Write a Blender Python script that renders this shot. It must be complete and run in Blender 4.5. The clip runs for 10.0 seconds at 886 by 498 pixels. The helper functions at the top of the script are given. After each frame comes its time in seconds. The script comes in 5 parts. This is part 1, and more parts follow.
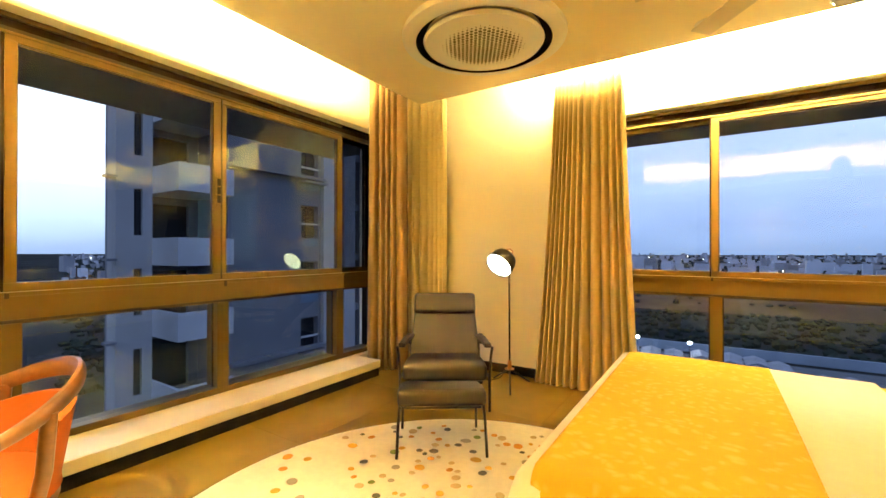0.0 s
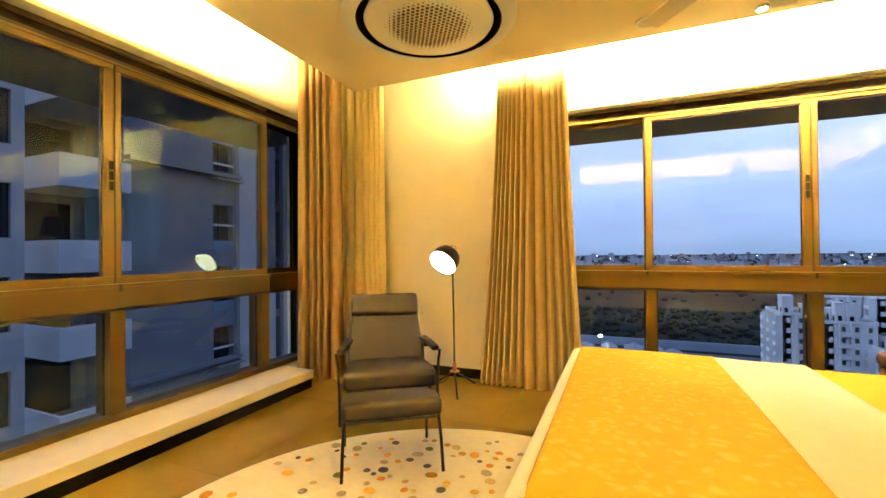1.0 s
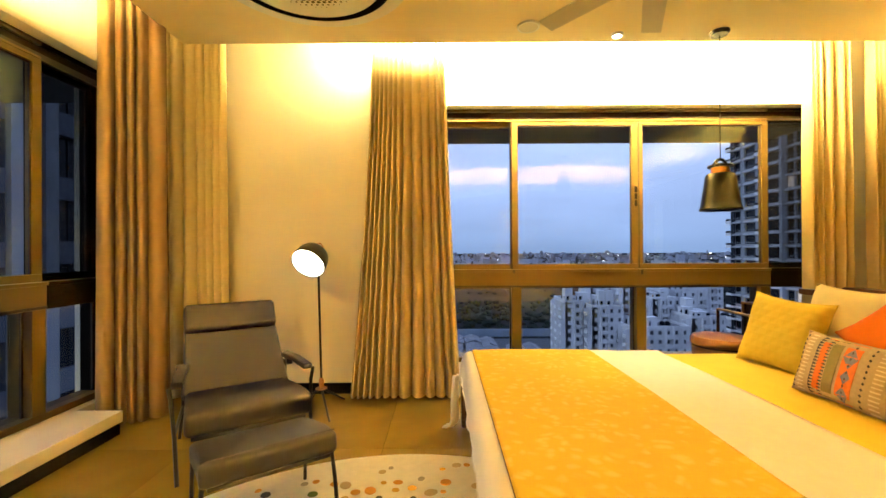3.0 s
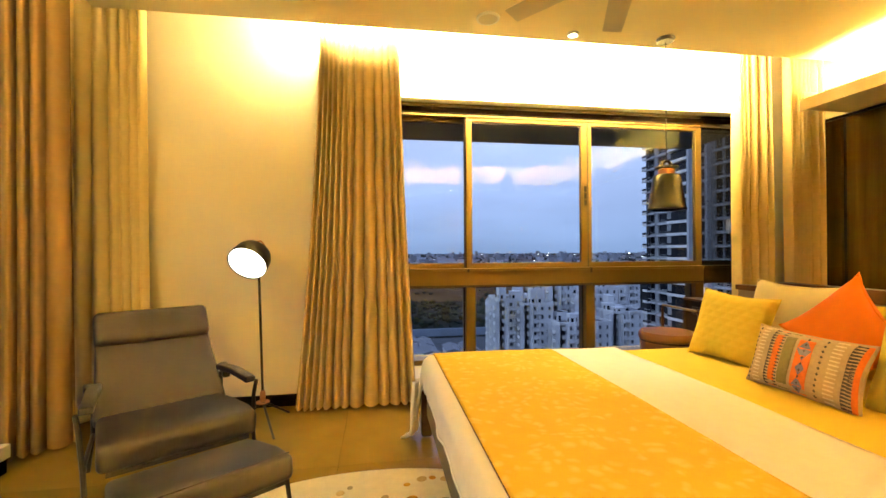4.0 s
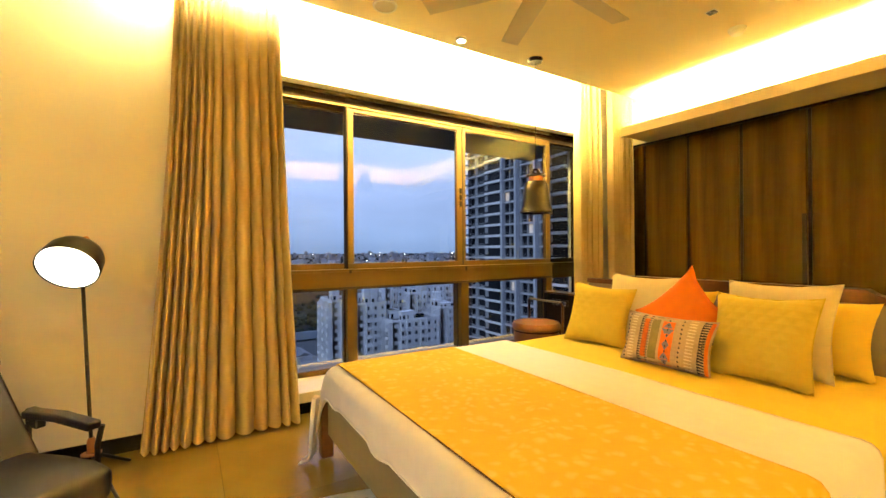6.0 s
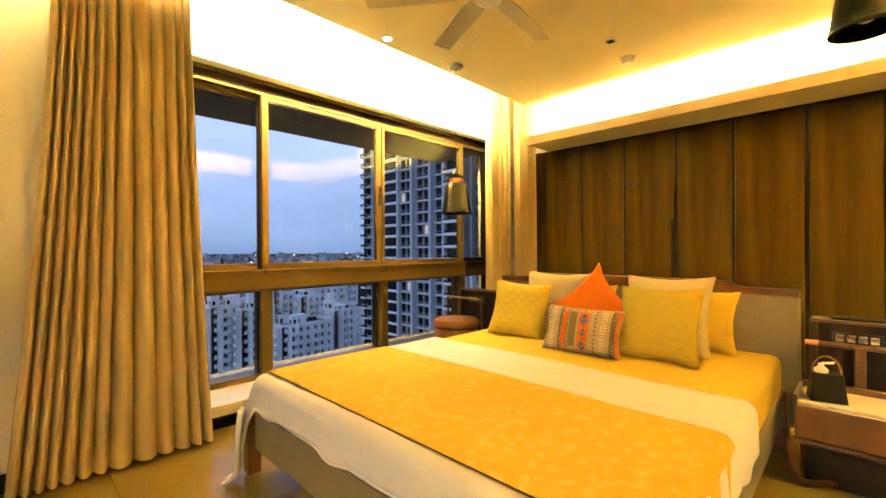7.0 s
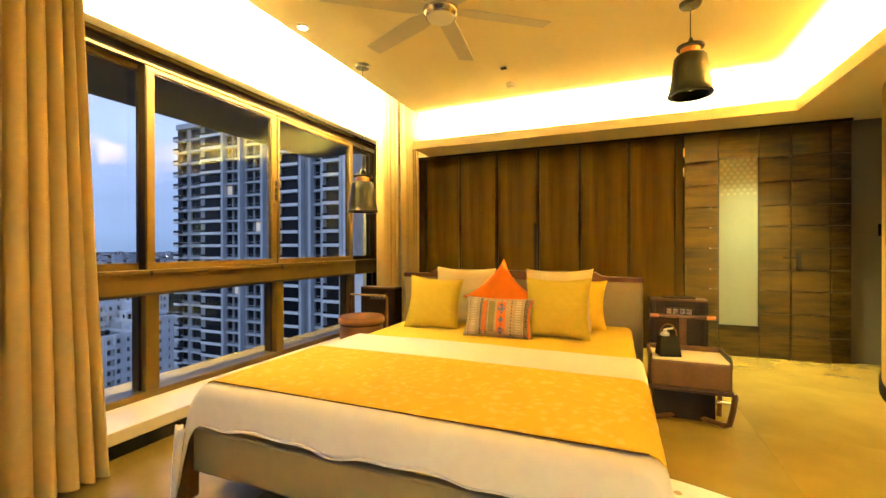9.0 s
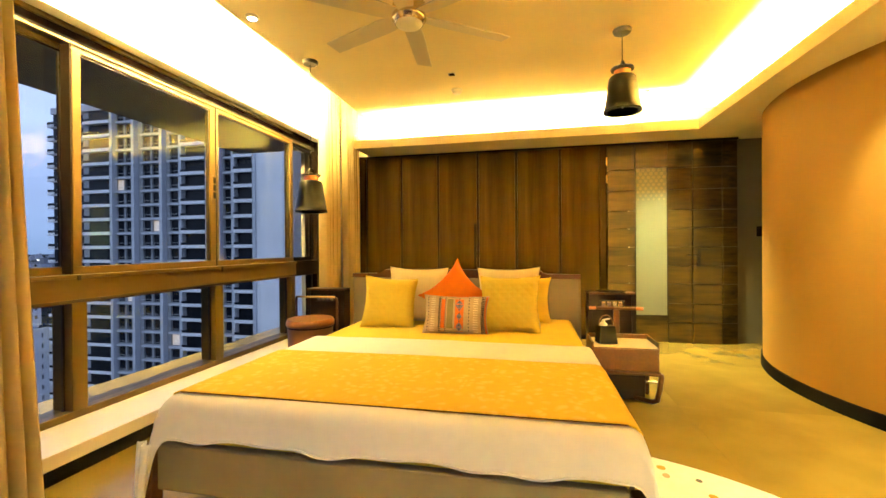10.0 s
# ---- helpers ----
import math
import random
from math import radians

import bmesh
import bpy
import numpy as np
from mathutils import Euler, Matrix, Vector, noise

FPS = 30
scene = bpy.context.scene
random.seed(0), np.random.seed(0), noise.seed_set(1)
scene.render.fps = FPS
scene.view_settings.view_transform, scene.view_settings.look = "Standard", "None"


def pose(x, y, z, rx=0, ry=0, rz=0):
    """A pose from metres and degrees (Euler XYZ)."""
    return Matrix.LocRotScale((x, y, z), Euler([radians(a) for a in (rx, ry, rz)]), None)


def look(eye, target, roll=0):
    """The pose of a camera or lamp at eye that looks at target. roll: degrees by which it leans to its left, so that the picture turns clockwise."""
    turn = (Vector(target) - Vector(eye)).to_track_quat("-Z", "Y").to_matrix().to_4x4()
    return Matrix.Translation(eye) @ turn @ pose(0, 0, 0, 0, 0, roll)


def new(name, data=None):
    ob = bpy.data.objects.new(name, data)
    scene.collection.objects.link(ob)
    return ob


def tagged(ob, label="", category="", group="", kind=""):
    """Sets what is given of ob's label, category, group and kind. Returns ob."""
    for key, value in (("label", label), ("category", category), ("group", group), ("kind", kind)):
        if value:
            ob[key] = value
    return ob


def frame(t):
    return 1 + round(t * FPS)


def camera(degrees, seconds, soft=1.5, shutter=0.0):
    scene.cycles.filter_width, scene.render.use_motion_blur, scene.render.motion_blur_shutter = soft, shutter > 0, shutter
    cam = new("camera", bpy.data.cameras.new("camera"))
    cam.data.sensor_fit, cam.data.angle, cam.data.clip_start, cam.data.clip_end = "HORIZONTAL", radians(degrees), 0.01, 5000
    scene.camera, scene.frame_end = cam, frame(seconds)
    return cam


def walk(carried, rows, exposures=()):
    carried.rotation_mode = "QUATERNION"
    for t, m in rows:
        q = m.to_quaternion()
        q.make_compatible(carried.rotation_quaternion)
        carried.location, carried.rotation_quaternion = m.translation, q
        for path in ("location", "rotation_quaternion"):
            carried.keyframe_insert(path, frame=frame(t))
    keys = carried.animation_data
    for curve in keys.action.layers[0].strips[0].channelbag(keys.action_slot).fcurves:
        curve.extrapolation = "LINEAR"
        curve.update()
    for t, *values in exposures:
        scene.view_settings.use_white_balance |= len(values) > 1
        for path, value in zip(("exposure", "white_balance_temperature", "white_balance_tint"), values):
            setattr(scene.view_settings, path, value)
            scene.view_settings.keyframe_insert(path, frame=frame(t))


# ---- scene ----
cam = camera(93.1, 10.0)
PATH = [
    (0, (0.057, 0.256, 1.263), (-1.029, 1.935, 1.27), 0.1),
    (0.5, (-0.081, 0.326, 1.224), (-1.008, 2.098, 1.246), -0.4),
    (1, (-0.19, 0.4, 1.215), (-0.965, 2.244, 1.232), -0.5),
    (1.5, (-0.288, 0.5, 1.226), (-0.904, 2.402, 1.24), -0.4),
    (2, (-0.387, 0.562, 1.23), (-0.812, 2.517, 1.24), -0.3),
    (2.5, (-0.494, 0.601, 1.23), (-0.715, 2.589, 1.243), -0.3),
    (3, (-0.626, 0.658, 1.222), (-0.624, 2.658, 1.226), -0.3),
    (4.5, (-0.842, 0.926, 1.205), (-0.383, 2.873, 1.208), -0.3),
    (5, (-0.952, 1.013, 1.209), (-0.305, 2.905, 1.209), -0.2),
    (5.5, (-1.044, 1.073, 1.201), (-0.247, 2.907, 1.206), -0.3),
    (6, (-1.148, 1.106, 1.202), (-0.108, 2.815, 1.202), -0.4),
    (7.5, (-1.472, 1.332, 1.188), (0.088, 2.584, 1.188), -0.2),
    (8, (-1.621, 1.418, 1.189), (0.047, 2.521, 1.188), -0.1),
    (8.5, (-1.75, 1.523, 1.187), (0.016, 2.462, 1.189), -0.1),
    (9, (-1.828, 1.668, 1.183), (0.019, 2.436, 1.176), -0.1),
    (9.5, (-1.901, 1.785, 1.19), (0.017, 2.353, 1.185), -0.3),
    (10, (-1.988, 1.905, 1.183), (-0.031, 2.318, 1.176), -0.4),
]
walk(cam, [(t, look(eye, target, roll)) for t, eye, target, roll in PATH], [(0.0, 1.22), (1.2, 1.12), (2.5, 1.0), (6.0, 0.94), (8.0, 1.0), (10.0, 1.07)])

# ---- light ----
world = bpy.data.worlds.new("dusk_sky")
scene.world = world
world.use_nodes = True
_n, _l = world.node_tree.nodes, world.node_tree.links
_tc = _n.new("ShaderNodeTexCoord")
_sep = _n.new("ShaderNodeSeparateXYZ")
_l.new(_tc.outputs["Generated"], _sep.inputs[0])
_ramp = _n.new("ShaderNodeValToRGB")
_ramp.color_ramp.elements[0].position, _ramp.color_ramp.elements[0].color = 0.0, (0.20, 0.28, 0.47, 1)
_ramp.color_ramp.elements[1].position, _ramp.color_ramp.elements[1].color = 1.0, (0.30, 0.40, 0.75, 1)
for _p, _c in ((0.03, (0.24, 0.33, 0.55, 1)), (0.12, (0.31, 0.40, 0.66, 1)), (0.30, (0.42, 0.50, 0.76, 1)), (0.55, (0.38, 0.48, 0.78, 1))):
    _e = _ramp.color_ramp.elements.new(_p)
    _e.color = _c
_l.new(_sep.outputs["Z"], _ramp.inputs["Fac"])
# brighter, paler sky towards the west where the sun has set
_west = _n.new("ShaderNodeMapRange")
_west.inputs["From Min"].default_value, _west.inputs["From Max"].default_value = -0.55, -1.0
_west.inputs["To Min"].default_value, _west.inputs["To Max"].default_value = 0.0, 1.0
_l.new(_sep.outputs["X"], _west.inputs["Value"])
_cloud = _n.new("ShaderNodeTexNoise")
_cloud.inputs["Scale"].default_value, _cloud.inputs["Detail"].default_value = 2.5, 5
_map = _n.new("ShaderNodeMapping")
_map.inputs["Scale"].default_value = (1, 1, 5)
_l.new(_tc.outputs["Generated"], _map.inputs["Vector"])
_l.new(_map.outputs["Vector"], _cloud.inputs["Vector"])
_pale = _n.new("ShaderNodeMix")
_pale.data_type = "RGBA"
_pale.inputs["B"].default_value = (0.90, 1.01, 1.25, 1)
_low = _n.new("ShaderNodeMapRange")
_low.inputs["From Min"].default_value, _low.inputs["From Max"].default_value = 0.0, 0.22
_low.inputs["To Min"].default_value, _low.inputs["To Max"].default_value = 0.12, 1.0
_l.new(_sep.outputs["Z"], _low.inputs["Value"])
_both = _n.new("ShaderNodeMath")
_both.operation = "MULTIPLY"
_l.new(_west.outputs["Result"], _both.inputs[0])
_l.new(_low.outputs["Result"], _both.inputs[1])
_l.new(_both.outputs[0], _pale.inputs["Factor"])
_l.new(_ramp.outputs["Color"], _pale.inputs["A"])
_cr = _n.new("ShaderNodeMapRange")
_cr.inputs["From Min"].default_value, _cr.inputs["From Max"].default_value = 0.3, 0.7
_cr.inputs["To Min"].default_value, _cr.inputs["To Max"].default_value = 0.88, 1.12
_l.new(_cloud.outputs["Fac"], _cr.inputs["Value"])
_cm = _n.new("ShaderNodeVectorMath")
_cm.operation = "SCALE"
_l.new(_pale.outputs["Result"], _cm.inputs[0])
_l.new(_cr.outputs["Result"], _cm.inputs["Scale"])
_l.new(_cm.outputs["Vector"], _n["Background"].inputs["Color"])
_n["Background"].inputs["Strength"].default_value = 0.96

WARM = (1.0, 0.73, 0.28)
DEEP_WARM = (1.0, 0.62, 0.13)


def lamp(name, m, watts, size_x, size_y, color=WARM, spread=180):
    li = bpy.data.lights.new(name, "AREA")
    li.shape, li.size, li.size_y, li.energy, li.color, li.spread = "RECTANGLE", size_x, size_y, watts, color, radians(spread)
    ob = new(name, li)
    ob.matrix_basis = m
    return ob


# LED strips in the ceiling coves: on the hidden upper side of the false ceiling's edge and behind the bulkhead's lip
lamp("cove_light", look((0.48, 4.0, 3.04), (0.48, 4.62, 2.97)), 840, 3.42, 0.06)
lamp("cove_light", look((-2.605, 0.6, 3.04), (-3.14, 0.6, 2.97)), 1150, 3.8, 0.06)
lamp("cove_light", look((3.16, 1.95, 2.56), (3.5, 1.95, 2.9)), 540, 3.6, 0.05)
lamp("cove_light", look((0.4, 0.02, 2.56), (0.4, -0.3, 2.9)), 1800, 5.2, 0.05, DEEP_WARM)
# the lit room behind the door's frosted glass
lamp("room_light", look((4.05, 0.46, 1.25), (3.6, 0.46, 1.25)), 32, 0.5, 1.9, (1.0, 0.86, 0.55))


def spot(x, y, z, watts, degrees, color, blend=0.6):
    li = bpy.data.lights.new("spot_light", "SPOT")
    li.energy, li.color, li.spot_size, li.spot_blend, li.shadow_soft_size = watts, color, radians(degrees), blend, 0.03
    new("spot_light", li).matrix_basis = look((x, y, z), (x, y, 0))


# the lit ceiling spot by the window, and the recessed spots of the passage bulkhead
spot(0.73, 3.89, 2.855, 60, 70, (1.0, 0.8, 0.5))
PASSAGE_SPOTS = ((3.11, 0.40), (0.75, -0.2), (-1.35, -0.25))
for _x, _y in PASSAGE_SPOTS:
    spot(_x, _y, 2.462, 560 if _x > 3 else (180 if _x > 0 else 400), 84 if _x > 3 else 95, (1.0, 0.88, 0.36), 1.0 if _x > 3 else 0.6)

# ---- tools ----
def mat(name, color, rough=0.6, metal=0.0, var=0.08, scale=8.0, bump=0.0, bump_scale=60.0, spec=0.5, sheen=0.0, coat=0.0, stretch=(1, 1, 1)):
    """A node material with colour variation at two scales and a fine relief."""
    m = bpy.data.materials.new(name)
    m.use_nodes = True
    nt = m.node_tree
    b = nt.nodes["Principled BSDF"]
    b.inputs["Roughness"].default_value = rough
    b.inputs["Metallic"].default_value = metal
    b.inputs["Specular IOR Level"].default_value = spec
    b.inputs["Sheen Weight"].default_value = sheen
    b.inputs["Coat Weight"].default_value = coat
    tc = nt.nodes.new("ShaderNodeTexCoord")
    mp = nt.nodes.new("ShaderNodeMapping")
    mp.inputs["Scale"].default_value = stretch
    nt.links.new(tc.outputs["Object"], mp.inputs["Vector"])
    n1 = nt.nodes.new("ShaderNodeTexNoise")
    n1.inputs["Scale"].default_value = scale
    n1.inputs["Detail"].default_value = 6
    n2 = nt.nodes.new("ShaderNodeTexNoise")
    n2.inputs["Scale"].default_value = scale * 0.17
    n2.inputs["Detail"].default_value = 3
    for n in (n1, n2):
        nt.links.new(mp.outputs["Vector"], n.inputs["Vector"])
    add = nt.nodes.new("ShaderNodeMath")
    add.operation = "ADD"
    nt.links.new(n1.outputs["Fac"], add.inputs[0])
    nt.links.new(n2.outputs["Fac"], add.inputs[1])
    ramp = nt.nodes.new("ShaderNodeMapRange")
    ramp.inputs["From Min"].default_value, ramp.inputs["From Max"].default_value = 0.7, 1.3
    ramp.inputs["To Min"].default_value, ramp.inputs["To Max"].default_value = 1 - var, 1 + var
    nt.links.new(add.outputs[0], ramp.inputs["Value"])
    mul = nt.nodes.new("ShaderNodeVectorMath")
    mul.operation = "SCALE"
    mul.inputs[0].default_value = color
    nt.links.new(ramp.outputs["Result"], mul.inputs["Scale"])
    nt.links.new(mul.outputs["Vector"], b.inputs["Base Color"])
    if bump:
        n3 = nt.nodes.new("ShaderNodeTexNoise")
        n3.inputs["Scale"].default_value = bump_scale
        n3.inputs["Detail"].default_value = 4
        nt.links.new(mp.outputs["Vector"], n3.inputs["Vector"])
        bp = nt.nodes.new("ShaderNodeBump")
        bp.inputs["Strength"].default_value = bump
        bp.inputs["Distance"].default_value = 0.01
        nt.links.new(n3.outputs["Fac"], bp.inputs["Height"])
        nt.links.new(bp.outputs["Normal"], b.inputs["Normal"])
    return m


def glow(name, color, strength):
    m = bpy.data.materials.new(name)
    m.use_nodes = True
    b = m.node_tree.nodes["Principled BSDF"]
    b.inputs["Base Color"].default_value = (0.8, 0.8, 0.8, 1)
    b.inputs["Emission Color"].default_value = (*color, 1)
    b.inputs["Emission Strength"].default_value = strength
    return m


def bm_box(x0, x1, y0, y1, z0, z1, bevel=0.0, segs=2, bm=None):
    bm = bm or bmesh.new()
    m = Matrix.LocRotScale(((x0 + x1) / 2, (y0 + y1) / 2, (z0 + z1) / 2), None, (abs(x1 - x0), abs(y1 - y0), abs(z1 - z0)))
    geo = bmesh.ops.create_cube(bm, size=1, matrix=m)
    if bevel:
        es = list({e for v in geo["verts"] for e in v.link_edges})
        bmesh.ops.bevel(bm, geom=es, offset=bevel, segments=segs, affect="EDGES", profile=0.5)
    return bm


def bm_rod(a, b, r0, r1=None, n=12, bm=None):
    """A round rod from a to b."""
    bm = bm or bmesh.new()
    a, b = Vector(a), Vector(b)
    d = b - a
    m = Matrix.Translation((a + b) / 2) @ d.to_track_quat("Z", "Y").to_matrix().to_4x4()
    bmesh.ops.create_cone(bm, cap_ends=True, segments=n, radius1=r0, radius2=r0 if r1 is None else r1, depth=d.length, matrix=m)
    return bm


def bm_lathe(profile, n=32, bm=None, at=(0, 0, 0)):
    """A turned body from (radius, height) pairs round the z axis."""
    bm = bm or bmesh.new()
    rings = []
    profile = list(profile)
    if profile[0][0] > 1e-4 and profile[-1][0] > 1e-4 and profile[0] != profile[-1]:
        profile.append(profile[0])              # a ring-shaped body closes on itself
    closed = profile[0] == profile[-1]
    for r, z in profile:
        rings.append([bm.verts.new((at[0] + r * math.cos(2 * math.pi * i / n), at[1] + r * math.sin(2 * math.pi * i / n), at[2] + z)) for i in range(n)])
    for p, q in zip(rings, rings[1:]):
        for i in range(n):
            bm.faces.new((p[i], p[(i + 1) % n], q[(i + 1) % n], q[i]))
    for ring in () if closed else (rings[0], rings[-1]):
        if (ring[0].co - ring[n // 2].co).length > 1e-4:
            bm.faces.new(ring)
    bmesh.ops.remove_doubles(bm, verts=bm.verts, dist=1e-5)
    bmesh.ops.recalc_face_normals(bm, faces=bm.faces)
    return bm


def bm_tube(points, r, n=8, bm=None):
    """A tube along a line of points."""
    bm = bm or bmesh.new()
    pts = [Vector(p) for p in points]
    rings, side = [], None
    for i, p in enumerate(pts):
        d = (pts[min(i + 1, len(pts) - 1)] - pts[max(i - 1, 0)]).normalized()
        if side is None:
            side = d.orthogonal().normalized()
        side = (side - d * side.dot(d)).normalized()
        up = d.cross(side)
        rings.append([bm.verts.new(p + r * (math.cos(2 * math.pi * k / n) * side + math.sin(2 * math.pi * k / n) * up)) for k in range(n)])
    for p, q in zip(rings, rings[1:]):
        for i in range(n):
            bm.faces.new((p[i], p[(i + 1) % n], q[(i + 1) % n], q[i]))
    bm.faces.new(rings[0][::-1])
    bm.faces.new(rings[-1])
    return bm


def mesh_of(name, bm, material, smooth=False):
    me = bpy.data.meshes.new(name)
    bmesh.ops.recalc_face_normals(bm, faces=bm.faces)
    bm.to_mesh(me)
    bm.free()
    if smooth:
        for p in me.polygons:
            p.use_smooth = True
        me.set_sharp_from_angle(angle=radians(40))
    me.materials.append(material)
    return me


def part(name, bm, material, parent=None, label="", smooth=False):
    ob = new(name, mesh_of(name, bm, material, smooth))
    if parent is not None:
        ob.parent = parent
    if label:
        ob["label"] = label
    return ob


def empty(name, m=None, **tags):
    ob = new(name)
    ob.empty_display_size = 0.1
    if m is not None:
        ob.matrix_basis = m
    return tagged(ob, **tags)


def structure(name, bm, material, label="", smooth=False, category=""):
    return tagged(part(name, bm, material, None, "", smooth), label=label, category=category or name.split("_")[0], kind="structure")


# ---- materials ----
PLASTER = mat("plaster", (0.89, 0.835, 0.68), 0.75, var=0.03, scale=3, bump=0.06, bump_scale=180)
CEILING = mat("ceiling_paint", (0.84, 0.72, 0.46), 0.7, var=0.02, scale=2, bump=0.03, bump_scale=150)
SILL = mat("sill_stone", (0.86, 0.80, 0.68), 0.35, var=0.04, scale=5)
BLACK = mat("black_skirting", (0.003, 0.003, 0.003), 0.6, var=0.1, spec=0.05)
FLOOR = mat("floor_tile", (0.225, 0.155, 0.030), 0.24, var=0.16, scale=3, bump=0.02, bump_scale=40)
FRAME = mat("bronze_aluminium", (0.098, 0.062, 0.015), 0.36, metal=0.55, var=0.05, scale=10)
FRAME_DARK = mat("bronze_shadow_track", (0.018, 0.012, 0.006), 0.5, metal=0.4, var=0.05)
WOOD_DARK = mat("dark_veneer", (0.0212, 0.0123, 0.0013), 0.62, spec=0.02, var=0.62, scale=6, bump=0.08, bump_scale=50, stretch=(2, 2, 0.10))
WOOD_H = mat("dark_veneer_horizontal", (0.036, 0.0225, 0.003), 0.5, spec=0.15, var=0.9, scale=9, bump=0.1, bump_scale=50, stretch=(3, 0.4, 3))
WALNUT = mat("walnut", (0.064, 0.0225, 0.0045), 0.35, spec=0.3, var=0.25, scale=12, stretch=(1, 5, 5), coat=0.1)
CURTAIN = mat("curtain_linen", (0.64, 0.475, 0.205), 0.85, var=0.06, scale=30, bump=0.15, bump_scale=400, sheen=0.2)
# the same linen darkened: the corner curtain's shade is in the colour
CURTAIN_SHADED = mat("curtain_linen_shaded", (0.22, 0.135, 0.05), 0.85, var=0.06, scale=30, bump=0.15, bump_scale=400, sheen=0.1)
SHEER = mat("curtain_light_linen", (0.84, 0.70, 0.38), 0.85, var=0.05, scale=30, bump=0.12, bump_scale=400)
for _cm2 in (CURTAIN, SHEER):                     # light seeps through the cloth
    _ct = _cm2.node_tree
    _tl, _mxs = _ct.nodes.new("ShaderNodeBsdfTranslucent"), _ct.nodes.new("ShaderNodeMixShader")
    _tl.inputs["Color"].default_value = (0.72, 0.52, 0.24, 1)
    _mxs.inputs[0].default_value = 0.10
    _ct.links.new(_ct.nodes["Principled BSDF"].outputs[0], _mxs.inputs[1])
    _ct.links.new(_tl.outputs[0], _mxs.inputs[2])
    _ct.links.new(_mxs.outputs[0], _ct.nodes["Material Output"].inputs["Surface"])
LEATHER = mat("grey_leather", (0.0126, 0.0106, 0.0132), 0.45, spec=0.12, var=0.08, scale=12, bump=0.15, bump_scale=220)
SHEET = mat("white_bedspread", (0.86, 0.825, 0.79), 0.85, var=0.03, scale=20, bump=0.12, bump_scale=160)
YELLOW = mat("yellow_jacquard", (0.68, 0.455, 0.045), 0.8, var=0.05, scale=14, bump=0.10, bump_scale=160, spec=0.15)
# a woven jacquard of pale leaf shapes over the yellow ground
_yt = YELLOW.node_tree
_ytc, _yv, _yn, _ya, _yr, _ym = (_yt.nodes.new(k) for k in ("ShaderNodeTexCoord", "ShaderNodeTexVoronoi", "ShaderNodeTexNoise", "ShaderNodeVectorMath", "ShaderNodeMapRange", "ShaderNodeMix"))
_yn.inputs["Scale"].default_value = 9.0
_ya.operation = "MULTIPLY_ADD"
_ya.inputs[1].default_value = (0.10, 0.10, 0.0)
_yt.links.new(_ytc.outputs["Object"], _yn.inputs["Vector"])
_yt.links.new(_yn.outputs["Color"], _ya.inputs[0])
_yt.links.new(_ytc.outputs["Object"], _ya.inputs[2])
_yv.inputs["Scale"].default_value = 21.0
_yt.links.new(_ya.outputs["Vector"], _yv.inputs["Vector"])
_yr.inputs["From Min"].default_value, _yr.inputs["From Max"].default_value = 0.46, 0.14
_yr.inputs["To Min"].default_value, _yr.inputs["To Max"].default_value = 0.0, 0.55
_yt.links.new(_yv.outputs["Distance"], _yr.inputs["Value"])
_ym.data_type = "RGBA"
_ybase = _yt.nodes["Principled BSDF"].inputs["Base Color"]
_yt.links.new(_ybase.links[0].from_socket, _ym.inputs["A"])
_ym.inputs["B"].default_value = (0.82, 0.61, 0.16, 1)
_yt.links.new(_yr.outputs["Result"], _ym.inputs["Factor"])
_yt.links.new(_ym.outputs["Result"], _ybase)
YELLOW_SHEET = mat("yellow_bedsheet", (0.77, 0.585, 0.075), 0.85, var=0.04, scale=10, spec=0.15)
BEDFRAME = mat("taupe_upholstery", (0.19, 0.155, 0.095), 0.7, var=0.05, scale=20, bump=0.1, bump_scale=250)
TAN = mat("tan_leather", (0.15, 0.056, 0.011), 0.45, var=0.08, scale=15)
ORANGE = mat("orange_fabric", (0.60, 0.145, 0.004), 0.8, var=0.06, scale=20, bump=0.1, bump_scale=250, spec=0.2)
RUG = mat("cream_rug", (0.86, 0.82, 0.74), 0.95, var=0.06, scale=25, bump=0.4, bump_scale=300)
BRASS = mat("aged_brass", (0.55, 0.36, 0.14), 0.3, metal=1.0, var=0.1)
COPPER = mat("copper", (0.55, 0.25, 0.12), 0.35, metal=1.0, var=0.08)
DARKMETAL = mat("dark_metal", (0.015, 0.014, 0.012), 0.4, metal=0.7, var=0.1)
WHITE = mat("white_plastic", (0.75, 0.73, 0.68), 0.4, var=0.02)
PASSAGE = mat("passage_grey_paint", (0.12, 0.115, 0.09), 0.7, var=0.05, scale=3)
# each floor tile differs a little in tone
_ft = FLOOR.node_tree
_oi = _ft.nodes.new("ShaderNodeObjectInfo")
_tone = _ft.nodes.new("ShaderNodeMapRange")
_tone.inputs["To Min"].default_value, _tone.inputs["To Max"].default_value = 0.88, 1.12
_ft.links.new(_oi.outputs["Random"], _tone.inputs["Value"])
_sc2 = _ft.nodes.new("ShaderNodeVectorMath")
_sc2.operation = "SCALE"
_base = _ft.nodes["Principled BSDF"].inputs["Base Color"]
_ft.links.new(_base.links[0].from_socket, _sc2.inputs[0])
_ft.links.new(_tone.outputs["Result"], _sc2.inputs["Scale"])
_ft.links.new(_sc2.outputs["Vector"], _base)

